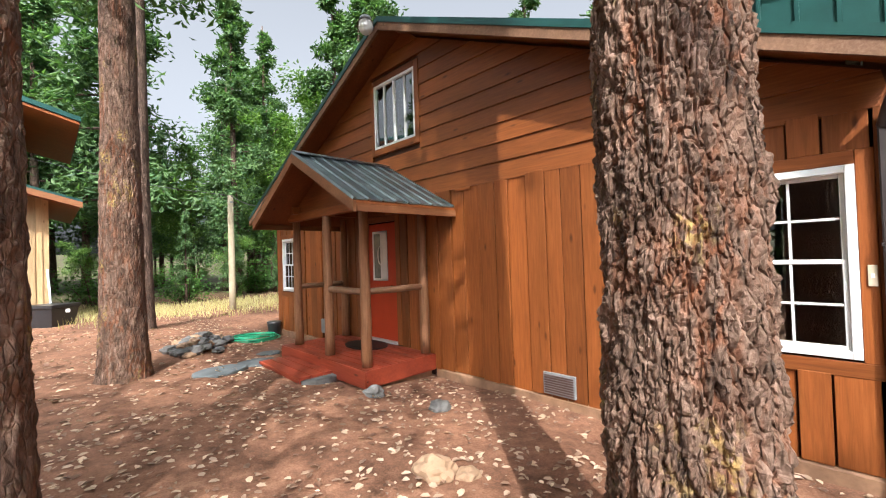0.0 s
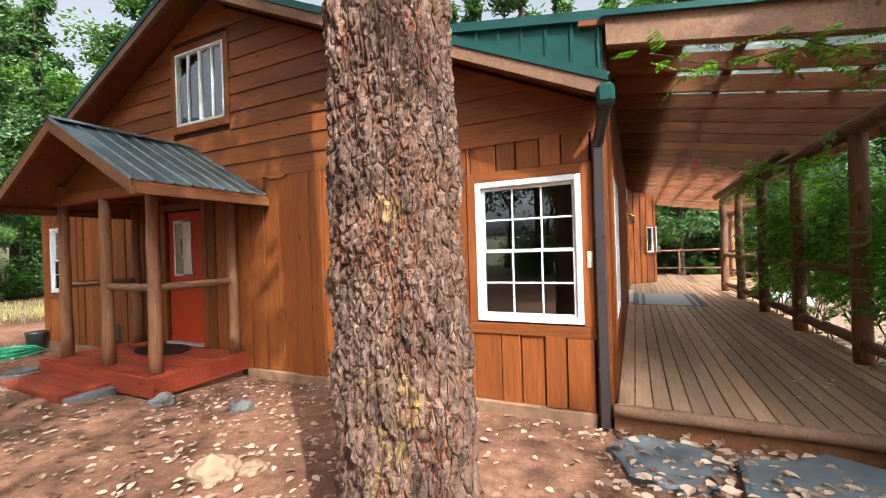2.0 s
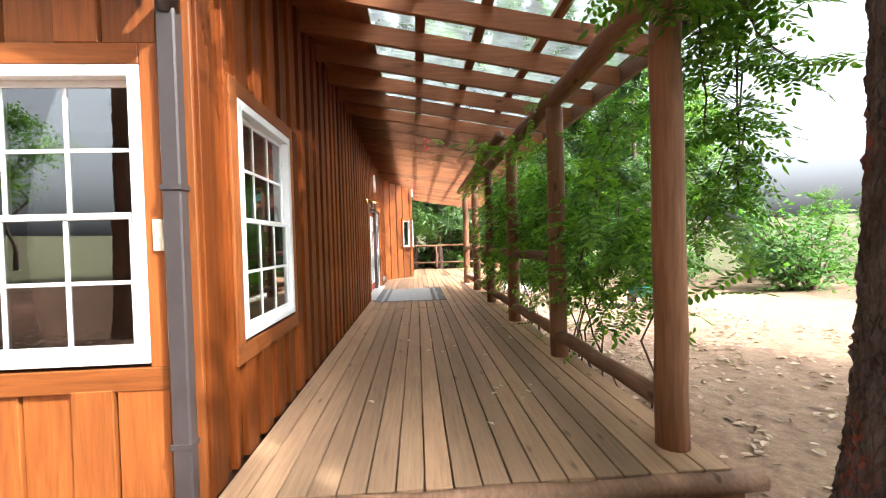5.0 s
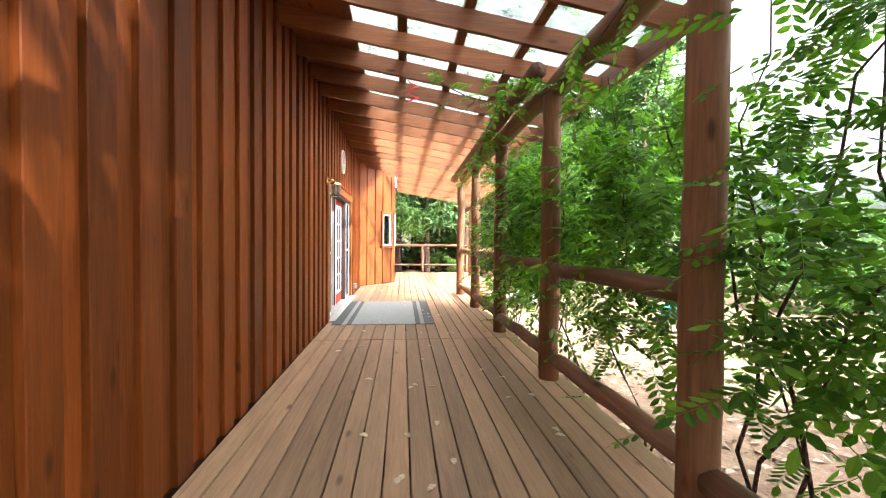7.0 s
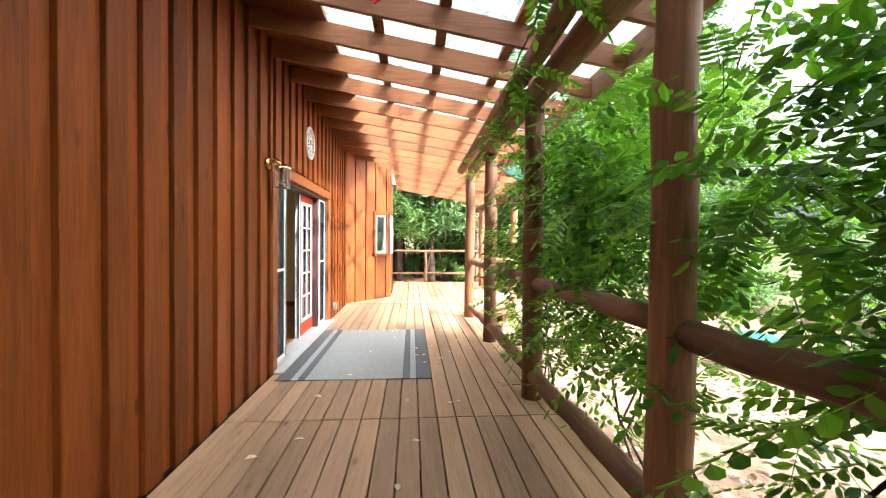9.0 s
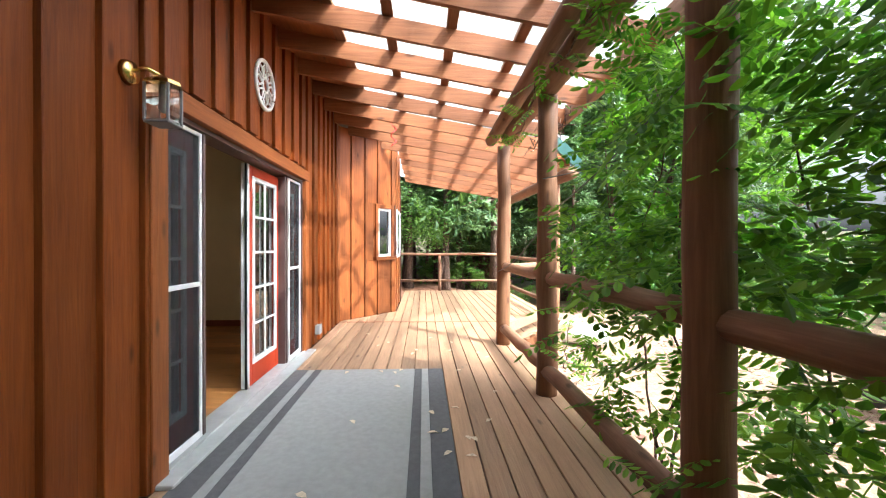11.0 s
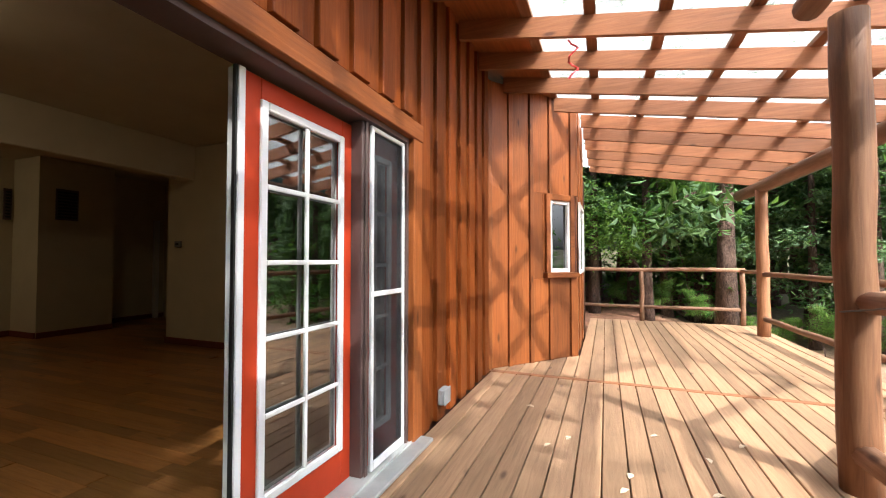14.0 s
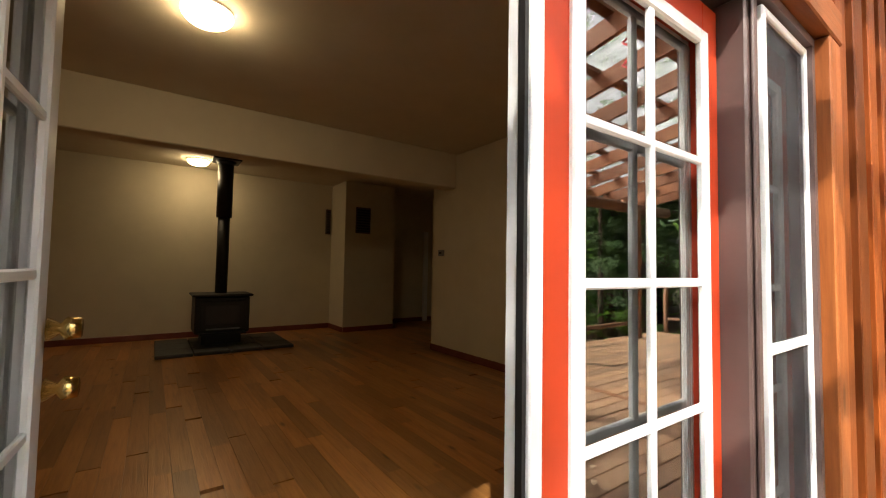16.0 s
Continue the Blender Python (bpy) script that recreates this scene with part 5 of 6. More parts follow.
part("bracket", box((-0.05, -0.03, 0.0), (0.0, 0.03, 0.06), 0.006), M_GREYBOX, dl)
bm = bmesh.new()
bmesh.ops.create_uvsphere(bm, u_segments=16, v_segments=10, radius=0.11)
for v in bm.verts:
    v.co += Vector((-0.13, 0, 0.02))
    v.co.z *= 1.2
part("globe", bm, M_WHITE, dl, smooth=True)
part("hood", tube_bm([(-0.13, 0, 0.10), (-0.13, 0, 0.17)], [0.115, 0.08], 14), M_GREYBOX, dl, smooth=True)


# ---- rug on the deck ----
rug = thing("deck_rug", "grey outdoor rug with dark border stripes", "rug", at=(7.63, -0.87, 0.004))
part("field", box((-1.13, -0.475, 0), (1.13, 0.475, 0.008), 0.003), M_MAT, rug)
for y0, y1, m in ((-0.76, -0.61, M_MATD), (-0.61, -0.545, M_MAT), (-0.545, -0.475, M_MATD), (0.475, 0.545, M_MATD), (0.545, 0.61, M_MAT), (0.61, 0.76, M_MATD)):
    part("stripe", box((-1.13, y0, 0), (1.13, y1, 0.008), 0.003), m, rug)


# ---- near trees with furrowed bark ----
def big_trunk(name, cx, cy, r, h, seed, material, lean=(0, 0), na=150, nz=200, amp=0.03, cell=0.06, flare=0.25, label="", stretch=3.3):
    base = ground_z(cx, cy) - 0.1
    th = thing(name, label, "tree", "yard firs", at=(cx, cy, base))
    bm = bmesh.new()
    rows, depth = [], []
    near = 3.6
    for j in range(nz + 1):
        t = j / nz
        z = near * t / 0.86 if t < 0.86 else near + (h - near) * (t - 0.86) / 0.14
        rr = r * (1 - 0.055 * min(z, 3.6) - 0.032 * max(0, z - 3.6)) + flare * r * math.exp(-z / 0.42)
        rr = max(rr, 0.05)
        row = []
        for i in range(na):
            a = 2 * math.pi * i / na
            p = Vector((math.cos(a) * r / cell, math.sin(a) * r / cell, z / (cell * stretch) + seed * 9))
            wx, wz = 0.7 * noise.noise(p * 0.7), 0.8 * noise.noise(p * 0.9 + Vector((7, 3, 1)))
            d, at = noise.voronoi(p + Vector((wx, wx, wz)) + 0.22 * noise.noise_vector(p * 3.1))
            edge = min(1.0, (d[1] - d[0]) * 1.9) ** 0.55
            flake = abs(noise.noise(Vector((p.x * 3.4, p.y * 3.4, p.z * 7.0))))
            k = amp * (edge * (0.65 + 0.5 * noise.cell(at[0] * 3.0)) - 0.8)
            k += amp * (0.55 * flake + 0.38 * noise.noise(Vector((p.x * 6.5, p.y * 6.5, p.z * 9.0))) + 0.3 * noise.noise(p * 1.3))
            depth.append(1.0 - edge)
            row.append(bm.verts.new((math.cos(a) * (rr + k) + lean[0] * z, math.sin(a) * (rr + k) + lean[1] * z, z)))
        rows.append(row)
    for a, b in zip(rows, rows[1:]):
        for i in range(na):
            bm.faces.new((a[i], a[(i + 1) % na], b[(i + 1) % na], b[i]))
    trunk = part("trunk", bm, material, th, smooth=na < 200)
    trunk.data.attributes.new("furrow", "FLOAT", "POINT").data.foreach_set("value", depth)
    rng = random.Random(seed + 100)
    limbs = bmesh.new()
    centres = []
    for i in range(30):                       # high crown, far above the eye
        z = 9.6 + (h - 9.8) * (i + 0.5) / 30
        a, L = rng.uniform(0, 6.28), 2.3 * (1.15 - (z - 9.6) / (h - 8.6)) * rng.uniform(0.6, 1.1)
        o = Vector((lean[0] * z, lean[1] * z, z))
        tip = o + Vector((math.cos(a) * L, math.sin(a) * L, -0.2 * L))
        tube_bm([o, o.lerp(tip, 0.5) + Vector((0, 0, 0.1)), tip], [0.05, 0.03, 0.008], 4, bm=limbs, cap=False)
        for q in (0.45, 0.72, 0.97):
            c = o.lerp(tip, q)
            centres.append((c.x, c.y, c.z, 0.35 * L + 0.2))
    tagged(part("branchwork", limbs, M_BARK2, th), kind="stuff")
    vs, fs = spray_mesh(rng, centres, 60, 0.32, 2.6, 0.25)
    stuff_mesh("crown", vs, fs, M_CONIFER, th, kind="stuff")
    return th


def spray_mesh(rng, centres, count, size, long=1.6, droop=0.0):
    """Many small folded leaves as vertex and face arrays, scattered round clump centres (x, y, z, radius)."""
    vs, fs = [], []
    for (cx, cy, cz, cr) in centres:
        for _ in range(count):
            u, v, w = rng.gauss(0, 0.5), rng.gauss(0, 0.5), rng.gauss(0, 0.32)
            p = Vector((cx + u * cr, cy + v * cr, cz + w * cr))
            d = Vector((rng.uniform(-1, 1), rng.uniform(-1, 1), rng.uniform(-0.6, 0.5) - droop)).normalized()
            s = d.cross(Vector((rng.uniform(-0.4, 0.4), rng.uniform(-0.4, 0.4), 1))).normalized()
            n = d.cross(s) * 0.15
            L = size * rng.uniform(0.6, 1.3)
            W = L / long * 0.5
            b = len(vs)
            vs += [p, p + d * L * 0.5 + s * W + n * L, p + d * L, p + d * L * 0.5 - s * W + n * L]
            fs.append((b, b + 1, b + 2, b + 3))
    return vs, fs


def stuff_mesh(name, vs, fs, material, parent=None, label="", **tags):
    me = bpy.data.meshes.new(name)
    me.from_pydata([tuple(v) for v in vs], [], fs)
    me.materials.append(material)
    ob = new(name, me)
    ob.parent = parent
    return tagged(ob, label, **tags)


def forest_tree(kind, seed, h, spread, leaf, label):
    """A tree of its own at the origin: tapered trunk, limbs and an airy crown."""
    rng = random.Random(seed)
    th = thing(kind, label, "tree", kind.replace("_", " ") + "s")
    conifer = kind == "conifer"
    bend = [(rng.uniform(-0.25, 0.25) * (0 if conifer else 1) * k, rng.uniform(-0.25, 0.25) * (0 if conifer else 1) * k) for k in range(8)]
    r0 = h * (0.014 if conifer else 0.012)
    spine = [Vector((bend[k][0], bend[k][1], h * k / 7)) for k in range(8)]
    part("trunk", tube_bm(spine, [r0 * (1.25 if k == 0 else 1 - 0.125 * k) for k in range(8)], 9, 0.08, seed), M_BARK2, th, smooth=True)
    limbs = bmesh.new()
    centres = []
    n = 34 if conifer else 20
    for i in range(n):
        t = (0.22 + 0.76 * (i + 0.5) / n) if conifer else (0.35 + 0.6 * (i + 0.5) / n)
        k = min(6, int(t * 7))
        p = spine[k].lerp(spine[k + 1], t * 7 - k)
        a = rng.uniform(0, 2 * math.pi)
        if conifer:
            L = spread * (1.08 - t) * rng.uniform(0.6, 1.15)
            tip = p + Vector((math.cos(a) * L, math.sin(a) * L, -0.22 * L + 0.1))
        else:
            L = spread * rng.uniform(0.5, 1.0) * (1.1 - 0.5 * t)
            tip = p + Vector((math.cos(a) * L, math.sin(a) * L, L * rng.uniform(0.25, 0.9)))
        mid = p.lerp(tip, 0.5) + Vector((0, 0, 0.08 * L))
        tube_bm([p, mid, tip], [r0 * 0.28 * (1.1 - t) + 0.012, r0 * 0.16 * (1.1 - t) + 0.008, 0.006], 4, bm=limbs, cap=False)
        for q in ((0.45, 0.7, 0.95) if conifer else (0.55, 0.8, 1.0)):
            c = p.lerp(tip, q)
            centres.append((c.x, c.y, c.z, (0.34 * L + 0.15) if conifer else (0.42 * L + 0.3)))
    tagged(part("branchwork", limbs, M_BARK2, th), kind="stuff")
    vs, fs = spray_mesh(rng, centres, 70 if conifer else 95, leaf, 2.6 if conifer else 1.7, 0.25 if conifer else 0.0)
    stuff_mesh("crown", vs, fs, M_CONIFER if conifer else M_BROAD, th, kind="stuff")
    return th


def place(ob, x, y, s, turn, drop=0.15):
    return Matrix.LocRotScale((x, y, ground_z(x, y) - drop), Euler((0, 0, turn)), (s, s, s))


def forest():
    rng = random.Random(21)
    protos = [forest_tree("conifer", 1, 17, 2.9, 0.36, "tall dark green conifer at the forest edge"),
              forest_tree("conifer", 2, 21, 3.3, 0.40, "tall dark green conifer at the forest edge"),
              forest_tree("broadleaf_tree", 3, 12, 3.6, 0.27, "light green broadleaf tree with a crooked trunk"),
              forest_tree("broadleaf_tree", 4, 9, 3.0, 0.24, "light green broadleaf tree with a crooked trunk"),
              forest_tree("broadleaf_tree", 5, 15, 3.8, 0.30, "light green broadleaf tree with a crooked trunk")]
    spots = []
    # edge of the clearing, north and east of the cabin
    tries = 0
    while len(spots) < 90 and tries < 5000:
        tries += 1
        a = rng.uniform(0, 2 * math.pi)
        d = rng.uniform(1.0, 2.3)
        x, y = 4 + math.cos(a) * 19 * d, 4 + math.sin(a) * 21 * d
        if -11 < x < -3 and 14 < y < 40:      # outbuilding and its lane
            continue
        if y > 8 and y < 26 and x < 6:
            continue
        to_sun = (x - 11) * -0.66 + (y + 2) * -0.75
        side = abs((x - 11) * 0.75 - (y + 2) * 0.66)
        if to_sun > 0 and side < 6.0 and to_sun < 24:
            continue
        ahead = (x + 2) * -0.66 + (y - 1.5) * -0.75
        if 0 < ahead < 28 and -5 < (x + 2) * 0.75 - (y - 1.5) * 0.66 < 3.6:      # sunny gap over the yard
            continue
        if any((x - p) ** 2 + (y - q) ** 2 < 6.5 for p, q in spots):
            continue
        spots.append((x, y))
    # unseen shade trees added south-west of the cabin, thickets in view down the deck
    extra = [(-9.6, 1.0), (-2.9, -7.7), (-3.6, -10.2), (-1.7, -6.9), (-16.5, -4.0), (-6.8, -13.5), (-17.0, 2.0), (-5.6, -10.5), (-1.6, -8.8), (0.2, -6.8), (-22, -2.5), (-23, 1), (-21, 4.5), (-24, 8), (-20, -7), (-25, -5), (-24, 12)]
    first = len(spots) + len(extra)
    while len(extra) < 78:                    # woods behind the outbuilding lane
        x, y = rng.uniform(-14, 20), rng.uniform(25, 52)
        if not (-11 < x < -3.5 and y < 31) and all((x - p) ** 2 + (y - q) ** 2 > 4.5 for p, q in extra):
            extra.append((x, y))
    while len(extra) < 136:                   # woods past the end of the deck
        x, y = rng.uniform(18.5, 40), rng.uniform(-20, 12)
        if x - 18.5 > -0.2 * (y + 4) and all((x - p) ** 2 + (y - q) ** 2 > 4.0 for p, q in extra):
            extra.append((x, y))
    low = len(spots) + len(extra)
    for k in range(44):                       # young trees in front of the woods
        extra.append((rng.uniform(18.0, 22), rng.uniform(-11, 4)))
    for k in range(12):
        extra.append((rng.uniform(-2, 13), rng.uniform(22.5, 27)))
    for k, (x, y) in enumerate(spots + extra):
        i = rng.choice((0, 1, 2, 2, 3, 4, 4))
        if k >= len(spots):
            i = (2, 4, 2, 4, 2, 4, 4, 2, 4, 2, 4, 1, 2, 4, 2, 1, 4)[k - len(spots)] if k < first else rng.choice((0, 0, 1, 1, 2, 3, 4))
        if k < 5:
            i = k
        size = rng.uniform(0.8, 1.15)
        if y < -7 and 0 < x < 26 and k < len(spots):
            size *= 0.32
        if first <= k < first + 61:           # taller woods behind the lane
            size *= 1.15
        if k >= low:
            i, size = rng.choice((0, 0, 2, 3, 3)), rng.uniform(0.3, 0.55)
        if (x, y) == (-9.6, 1.0):
            size = 0.6
        if y > 20 and 0 < x < 9:
            size *= 0.6
        m = place(None, x, y, size, rng.uniform(0, 6.28))
        if k < 5:
            protos[k].matrix_basis = m
        else:
            copy_thing(protos[i], m)


def shrubs():
    rng = random.Random(31)
    def bush(seed, label):
        r2 = random.Random(seed)
        th = thing("shrub", label, "shrub", "shrubs")
        st = bmesh.new()
        cs = []
        for k in range(11):
            a, L = r2.uniform(0, 6.28), r2.uniform(0.5, 1.3)
            tip = Vector((math.cos(a) * L * 0.7, math.sin(a) * L * 0.7, r2.uniform(0.4, 1.7)))
            tube_bm([(0, 0, -0.05), tip * 0.5 + Vector((0, 0, 0.1)), tip], [0.02, 0.014, 0.006], 4, bm=st, cap=False)
            cs.append((*tip, 0.55))
            cs.append((*(tip * 0.6), 0.5))
        tagged(part("stemwork", st, M_BARK2, th), kind="stuff")
        vs, fs = spray_mesh(r2, cs, 45, 0.13, 1.7)
        stuff_mesh("foliage", vs, fs, M_BUSH, th, kind="stuff")
        return th
    ps = [bush(1, "low green shrub at the edge of the woods"), bush(2, "low green shrub at the edge of the woods")]
    n = 0
    pts = []
    while n < 90:
        a = rng.uniform(0, 2 * math.pi)
        d = rng.uniform(0.97, 1.25)
        x, y = 4 + math.cos(a) * 17.5 * d, 4 + math.sin(a) * 19.5 * d
        if -12 < x < -3 and 14 < y < 30 or (y > 8 and y < 23.5 and x < 8):
            continue
        pts.append((x, y))
        n += 1
    for k, (x, y) in enumerate(pts):
        s = rng.uniform(0.8, 1.9)
        m = Matrix.LocRotScale((x, y, ground_z(x, y) - 0.05), Euler((0, 0, rng.uniform(0, 6.28))), (s, s, s))
        if k < 2:
            ps[k].matrix_basis = m
        else:
            copy_thing(ps[k % 2], m)


big_trunk("fir_tree", -2.566, 0.632, 0.288, 15, 1, M_BARK, lean=(-0.012, 0.012), na=300, nz=440, amp=0.034, cell=0.062, label="large fir trunk with deeply furrowed lichen-flecked bark")
big_trunk("fir_tree", -1.13, -2.74, 0.45, 16, 2, M_BARK3, na=260, nz=300, amp=0.015, cell=0.034, stretch=2.0, flare=0.62, label="huge dark tree trunk beside the deck corner")
big_trunk("fir_tree", -4.452, 3.283, 0.235, 14, 3, M_BARK, na=100, nz=140, amp=0.02, label="dark furrowed fir trunk in the yard")
big_trunk("fir_tree", -3.37, 7.75, 0.295, 15, 4, M_BARK, na=100, nz=120, amp=0.022, label="straight brown fir trunk with a mossy foot")
big_trunk("fir_tree", -2.3, 13.6, 0.24, 15, 5, M_BARK2, na=60, nz=80, amp=0.02, label="slender fir trunk standing behind another")
# never in view: added so its crown throws shade on the gable and yard
big_trunk("fir_tree", -6.8, -0.1, 0.22, 15, 6, M_BARK2, na=40, nz=60, amp=0.02, label="unseen tall fir added behind the start of the path for its shade")
forest()
shrubs()


# ---- climbing vine along the deck ----
def leaflet_template():
    """One feathered leaf: 13 pointed leaflets on a stalk, along x."""
    vs, fs = [], []
    L = 0.30
    def leaflet(p, d, length, width):
        d = d.normalized()
        s = d.cross(Vector((0, 0, 1))).normalized()
        b = len(vs)
        up = Vector((0, 0, 0.10 * width))
        vs.extend([p, p + d * length * 0.35 + s * width * 0.5 - up, p + d * length * 0.75 + s * width * 0.38 - up, p + d * length, p + d * length * 0.75 - s * width * 0.38 - up, p + d * length * 0.35 - s * width * 0.5 - up])
        fs.append((b, b + 1, b + 2, b + 3))
        fs.append((b, b + 3, b + 4, b + 5))
    for i in range(6):
        x = L * (0.18 + 0.135 * i)
        z = -0.10 * (x / L) ** 2 * L
        for s in (-1, 1):
            leaflet(Vector((x, 0, z)), Vector((0.55, s, -0.25)), 0.072 - 0.003 * i, 0.030)
    leaflet(Vector((L, 0, -0.03)), Vector((1, 0, -0.4)), 0.075, 0.030)
    b = len(vs)
    vs.extend([Vector((0, 0.002, 0)), Vector((0, -0.002, 0)), Vector((L, -0.001, -0.03)), Vector((L, 0.001, -0.03))])
    fs.append((b, b + 1, b + 2, b + 3))
    return np.array([tuple(v) for v in vs]), fs


def vine_leaves(name, spots, seed, parent, scale=(0.8, 1.4)):
    rng = random.Random(seed)
    tv, tf = leaflet_template()
    vs, fs = [], []
    for (x, y, z) in spots:
        m = Euler((rng.uniform(-0.5, 0.5), rng.uniform(-0.25, 0.75), rng.uniform(0, 6.28))).to_matrix()
        s = rng.uniform(*scale)
        pts = (np.array(m) @ (tv.T * s)).T + np.array((x, y, z))
        b = len(vs)
        vs.extend(map(tuple, pts))
        fs.extend(tuple(i + b for i in f) for f in tf)
    return stuff_mesh(name, vs, fs, M_VINE, parent, kind="stuff")


def vine(x0, x1, n, seed, top=2.95):
    rng = random.Random(seed)
    xm = (x0 + x1) / 2
    zb = ground_z(xm, -3.0)
    th = thing("climbing_vine", "green wisteria vine with feathered leaves climbing the deck posts", "vine", "climbing vines", at=(xm, -2.95, zb))
    spots = []
    stems = []
    for k in range(4):
        sx = rng.uniform(x0, x1)
        pts = [Vector((sx, -2.95 + rng.uniform(-0.25, 0.1), zb - 0.05))]
        for j in range(9):
            q = pts[-1] + Vector((rng.uniform(-0.2, 0.2), rng.uniform(-0.14, 0.14), 0.32))
            q.y = min(-2.66, max(-3.5, q.y))
            pts.append(q)
        stems.append(pts)
        bm = tube_bm([p - Vector((xm, -2.95, zb)) for p in pts], [0.011 - 0.0008 * i for i in range(10)], 6, 0.1, seed + k)
        part("stem", bm, M_BARK2, th, "twisting woody vine stem", True)
    for k in range(n):
        t = rng.random()
        x = rng.uniform(x0 - 0.2, x1 + 0.2)
        clump = 0.5 + 0.5 * noise.noise(Vector((x * 1.1, seed, 3)))
        z = rng.triangular(0.0, top, top * 0.58)
        clump2 = noise.noise(Vector((x * 1.5, z * 1.5, seed)))
        if clump2 < -0.16 and rng.random() < 0.8:
            continue
        depth = abs(rng.gauss(0, 0.5)) * (0.6 + 0.8 * clump)
        y = -2.58 - depth if rng.random() < 0.93 else -2.58 + abs(rng.gauss(0, 0.14))
        if z < 0.5 and rng.random() < 0.5:
            continue
        spots.append((x - xm, y + 2.95, z - zb))
    vine_leaves("foliage", spots, seed, th)


vine(0.9, 2.1, 330, 50, 2.45)
vine(1.9, 3.4, 560, 51, 2.6)
vine(3.3, 5.2, 820, 52, 2.7)
vine(5.2, 7.0, 1150, 53, 2.85)
vine(6.9, 7.5, 240, 54, 2.7)


def sprig(a, b, n, seed, name_label="leafy vine tendril hanging from the deck roof"):
    rng = random.Random(seed)
    th = thing("vine_tendril", name_label, "vine", "vine tendrils", at=a)
    A, B = Vector((0, 0, 0)), Vector(b) - Vector(a)
    pts = [A.lerp(B, i / 6) + Vector((0, 0, -0.10 * math.sin(math.pi * i / 6))) + Vector((rng.uniform(-0.03, 0.03), rng.uniform(-0.03, 0.03), 0)) for i in range(7)]
    part("stem", tube_bm(pts, 0.006, 5), M_BARK2, th)
    spots = []
    for i in range(n):
        p = pts[rng.randrange(7)]
        spots.append((p.x + rng.gauss(0, 0.05), p.y + rng.gauss(0, 0.05), p.z + rng.gauss(0, 0.04)))
    vine_leaves("foliage", spots, seed, th, (0.7, 1.1))


# tendrils over the front edge of the deck roof and under the beam
for k, (a, b, n) in enumerate((((-0.25, -0.35, 2.98), (-0.15, -1.3, 2.85), 14), ((-0.20, -1.2, 2.95), (-0.05, -2.5, 2.62), 32), ((-0.3, -1.8, 2.75), (0.3, -2.7, 2.45), 30),
                               ((0.1, -2.6, 2.6), (0.5, -2.9, 1.9), 26), ((0.0, -2.75, 2.7), (0.7, -3.3, 1.5), 60), ((-0.3, -2.3, 2.75), (0.2, -3.2, 2.2), 50), ((0.5, -3.2, 2.3), (1.5, -3.6, 1.3), 60), ((-0.5, -2.0, 2.9), (0.0, -2.9, 2.55), 40), ((0.3, -2.9, 2.5), (1.9, -2.9, 2.2), 46), ((2.2, -2.3, 2.62), (4.0, -2.35, 2.55), 22),
                               ((3.9, -2.0, 2.72), (5.6, -2.2, 2.62), 18), ((4.2, -1.4, 2.75), (4.4, -2.3, 2.65), 9), ((5.6, -2.2, 2.62), (7.4, -2.35, 2.55), 20),
                               ((7.8, -2.35, 2.6), (9.0, -2.4, 2.5), 10), ((0.35, -3.1, 1.9), (1.6, -3.4, 1.0), 34), ((8.3, -2.75, 0.15), (8.8, -3.0, 0.5), 12),
                               ((9.0, -3.1, -0.3), (9.6, -3.6, 0.15), 12))):
    sprig(a, b, n, 70 + k)

# dry vine twigs knotted under the eave near the corner post
tw = thing("dry_vine", "tangle of dry leafless vine twigs under the eave", "vine")
rng = random.Random(77)
for k in range(16):
    p = Vector((8.6 + rng.uniform(0, 1.3), -2.75 - rng.uniform(0, 0.35), 2.75 + rng.uniform(-0.1, 0.05)))
    pts = [p]
    for j in range(5):
        pts.append(pts[-1] + Vector((rng.uniform(-0.16, 0.2), rng.uniform(-0.1, 0.1), rng.uniform(-0.12, 0.06))))
    part("twig", tube_bm(pts, 0.006, 4), M_LITTER if k % 3 == 0 else M_BARK2, tw)

# line stretched between posts
for k, (a, b) in enumerate((((8.02, -2.42, 1.86), (6.3, -3.1, 2.0)), ((8.02, -2.42, 1.50), (5.98, -2.58, 2.1)), ((8.02, -2.42, 1.40), (9.84, -2.40, 0.95)))):
    w = thing("wire", "thin grey wire strung between deck posts", "wire", "wires", at=a)
    B = Vector(b) - Vector(a)
    part("strand", tube_bm([B * (i / 6) + Vector((0, 0, -0.06 * math.sin(math.pi * i / 6))) for i in range(7)], 0.005, 5), M_WIRE, w)

rb = thing("red_ribbon", "red plastic ribbon curl hanging from a rafter", "ribbon", at=(4.9, -1.25, deck_roof_z(-1.25) - 0.22))
part("curl", tube_bm([(0.05 * math.sin(k * 1.1), 0.06 * math.cos(k * 1.1), -0.022 * k) for k in range(12)], 0.010, 5), M_RIBBON, rb)
rb2 = thing("red_ribbon", "red plastic ribbon curl hanging from a rafter", "ribbon", at=(10.4, -1.0, deck_roof_z(-1.0) - 0.22))
part("curl", tube_bm([(0.03 * math.sin(k * 1.1), 0.04 * math.cos(k * 1.1), -0.03 * k) for k in range(12)], 0.008, 5), M_RIBBON, rb2)


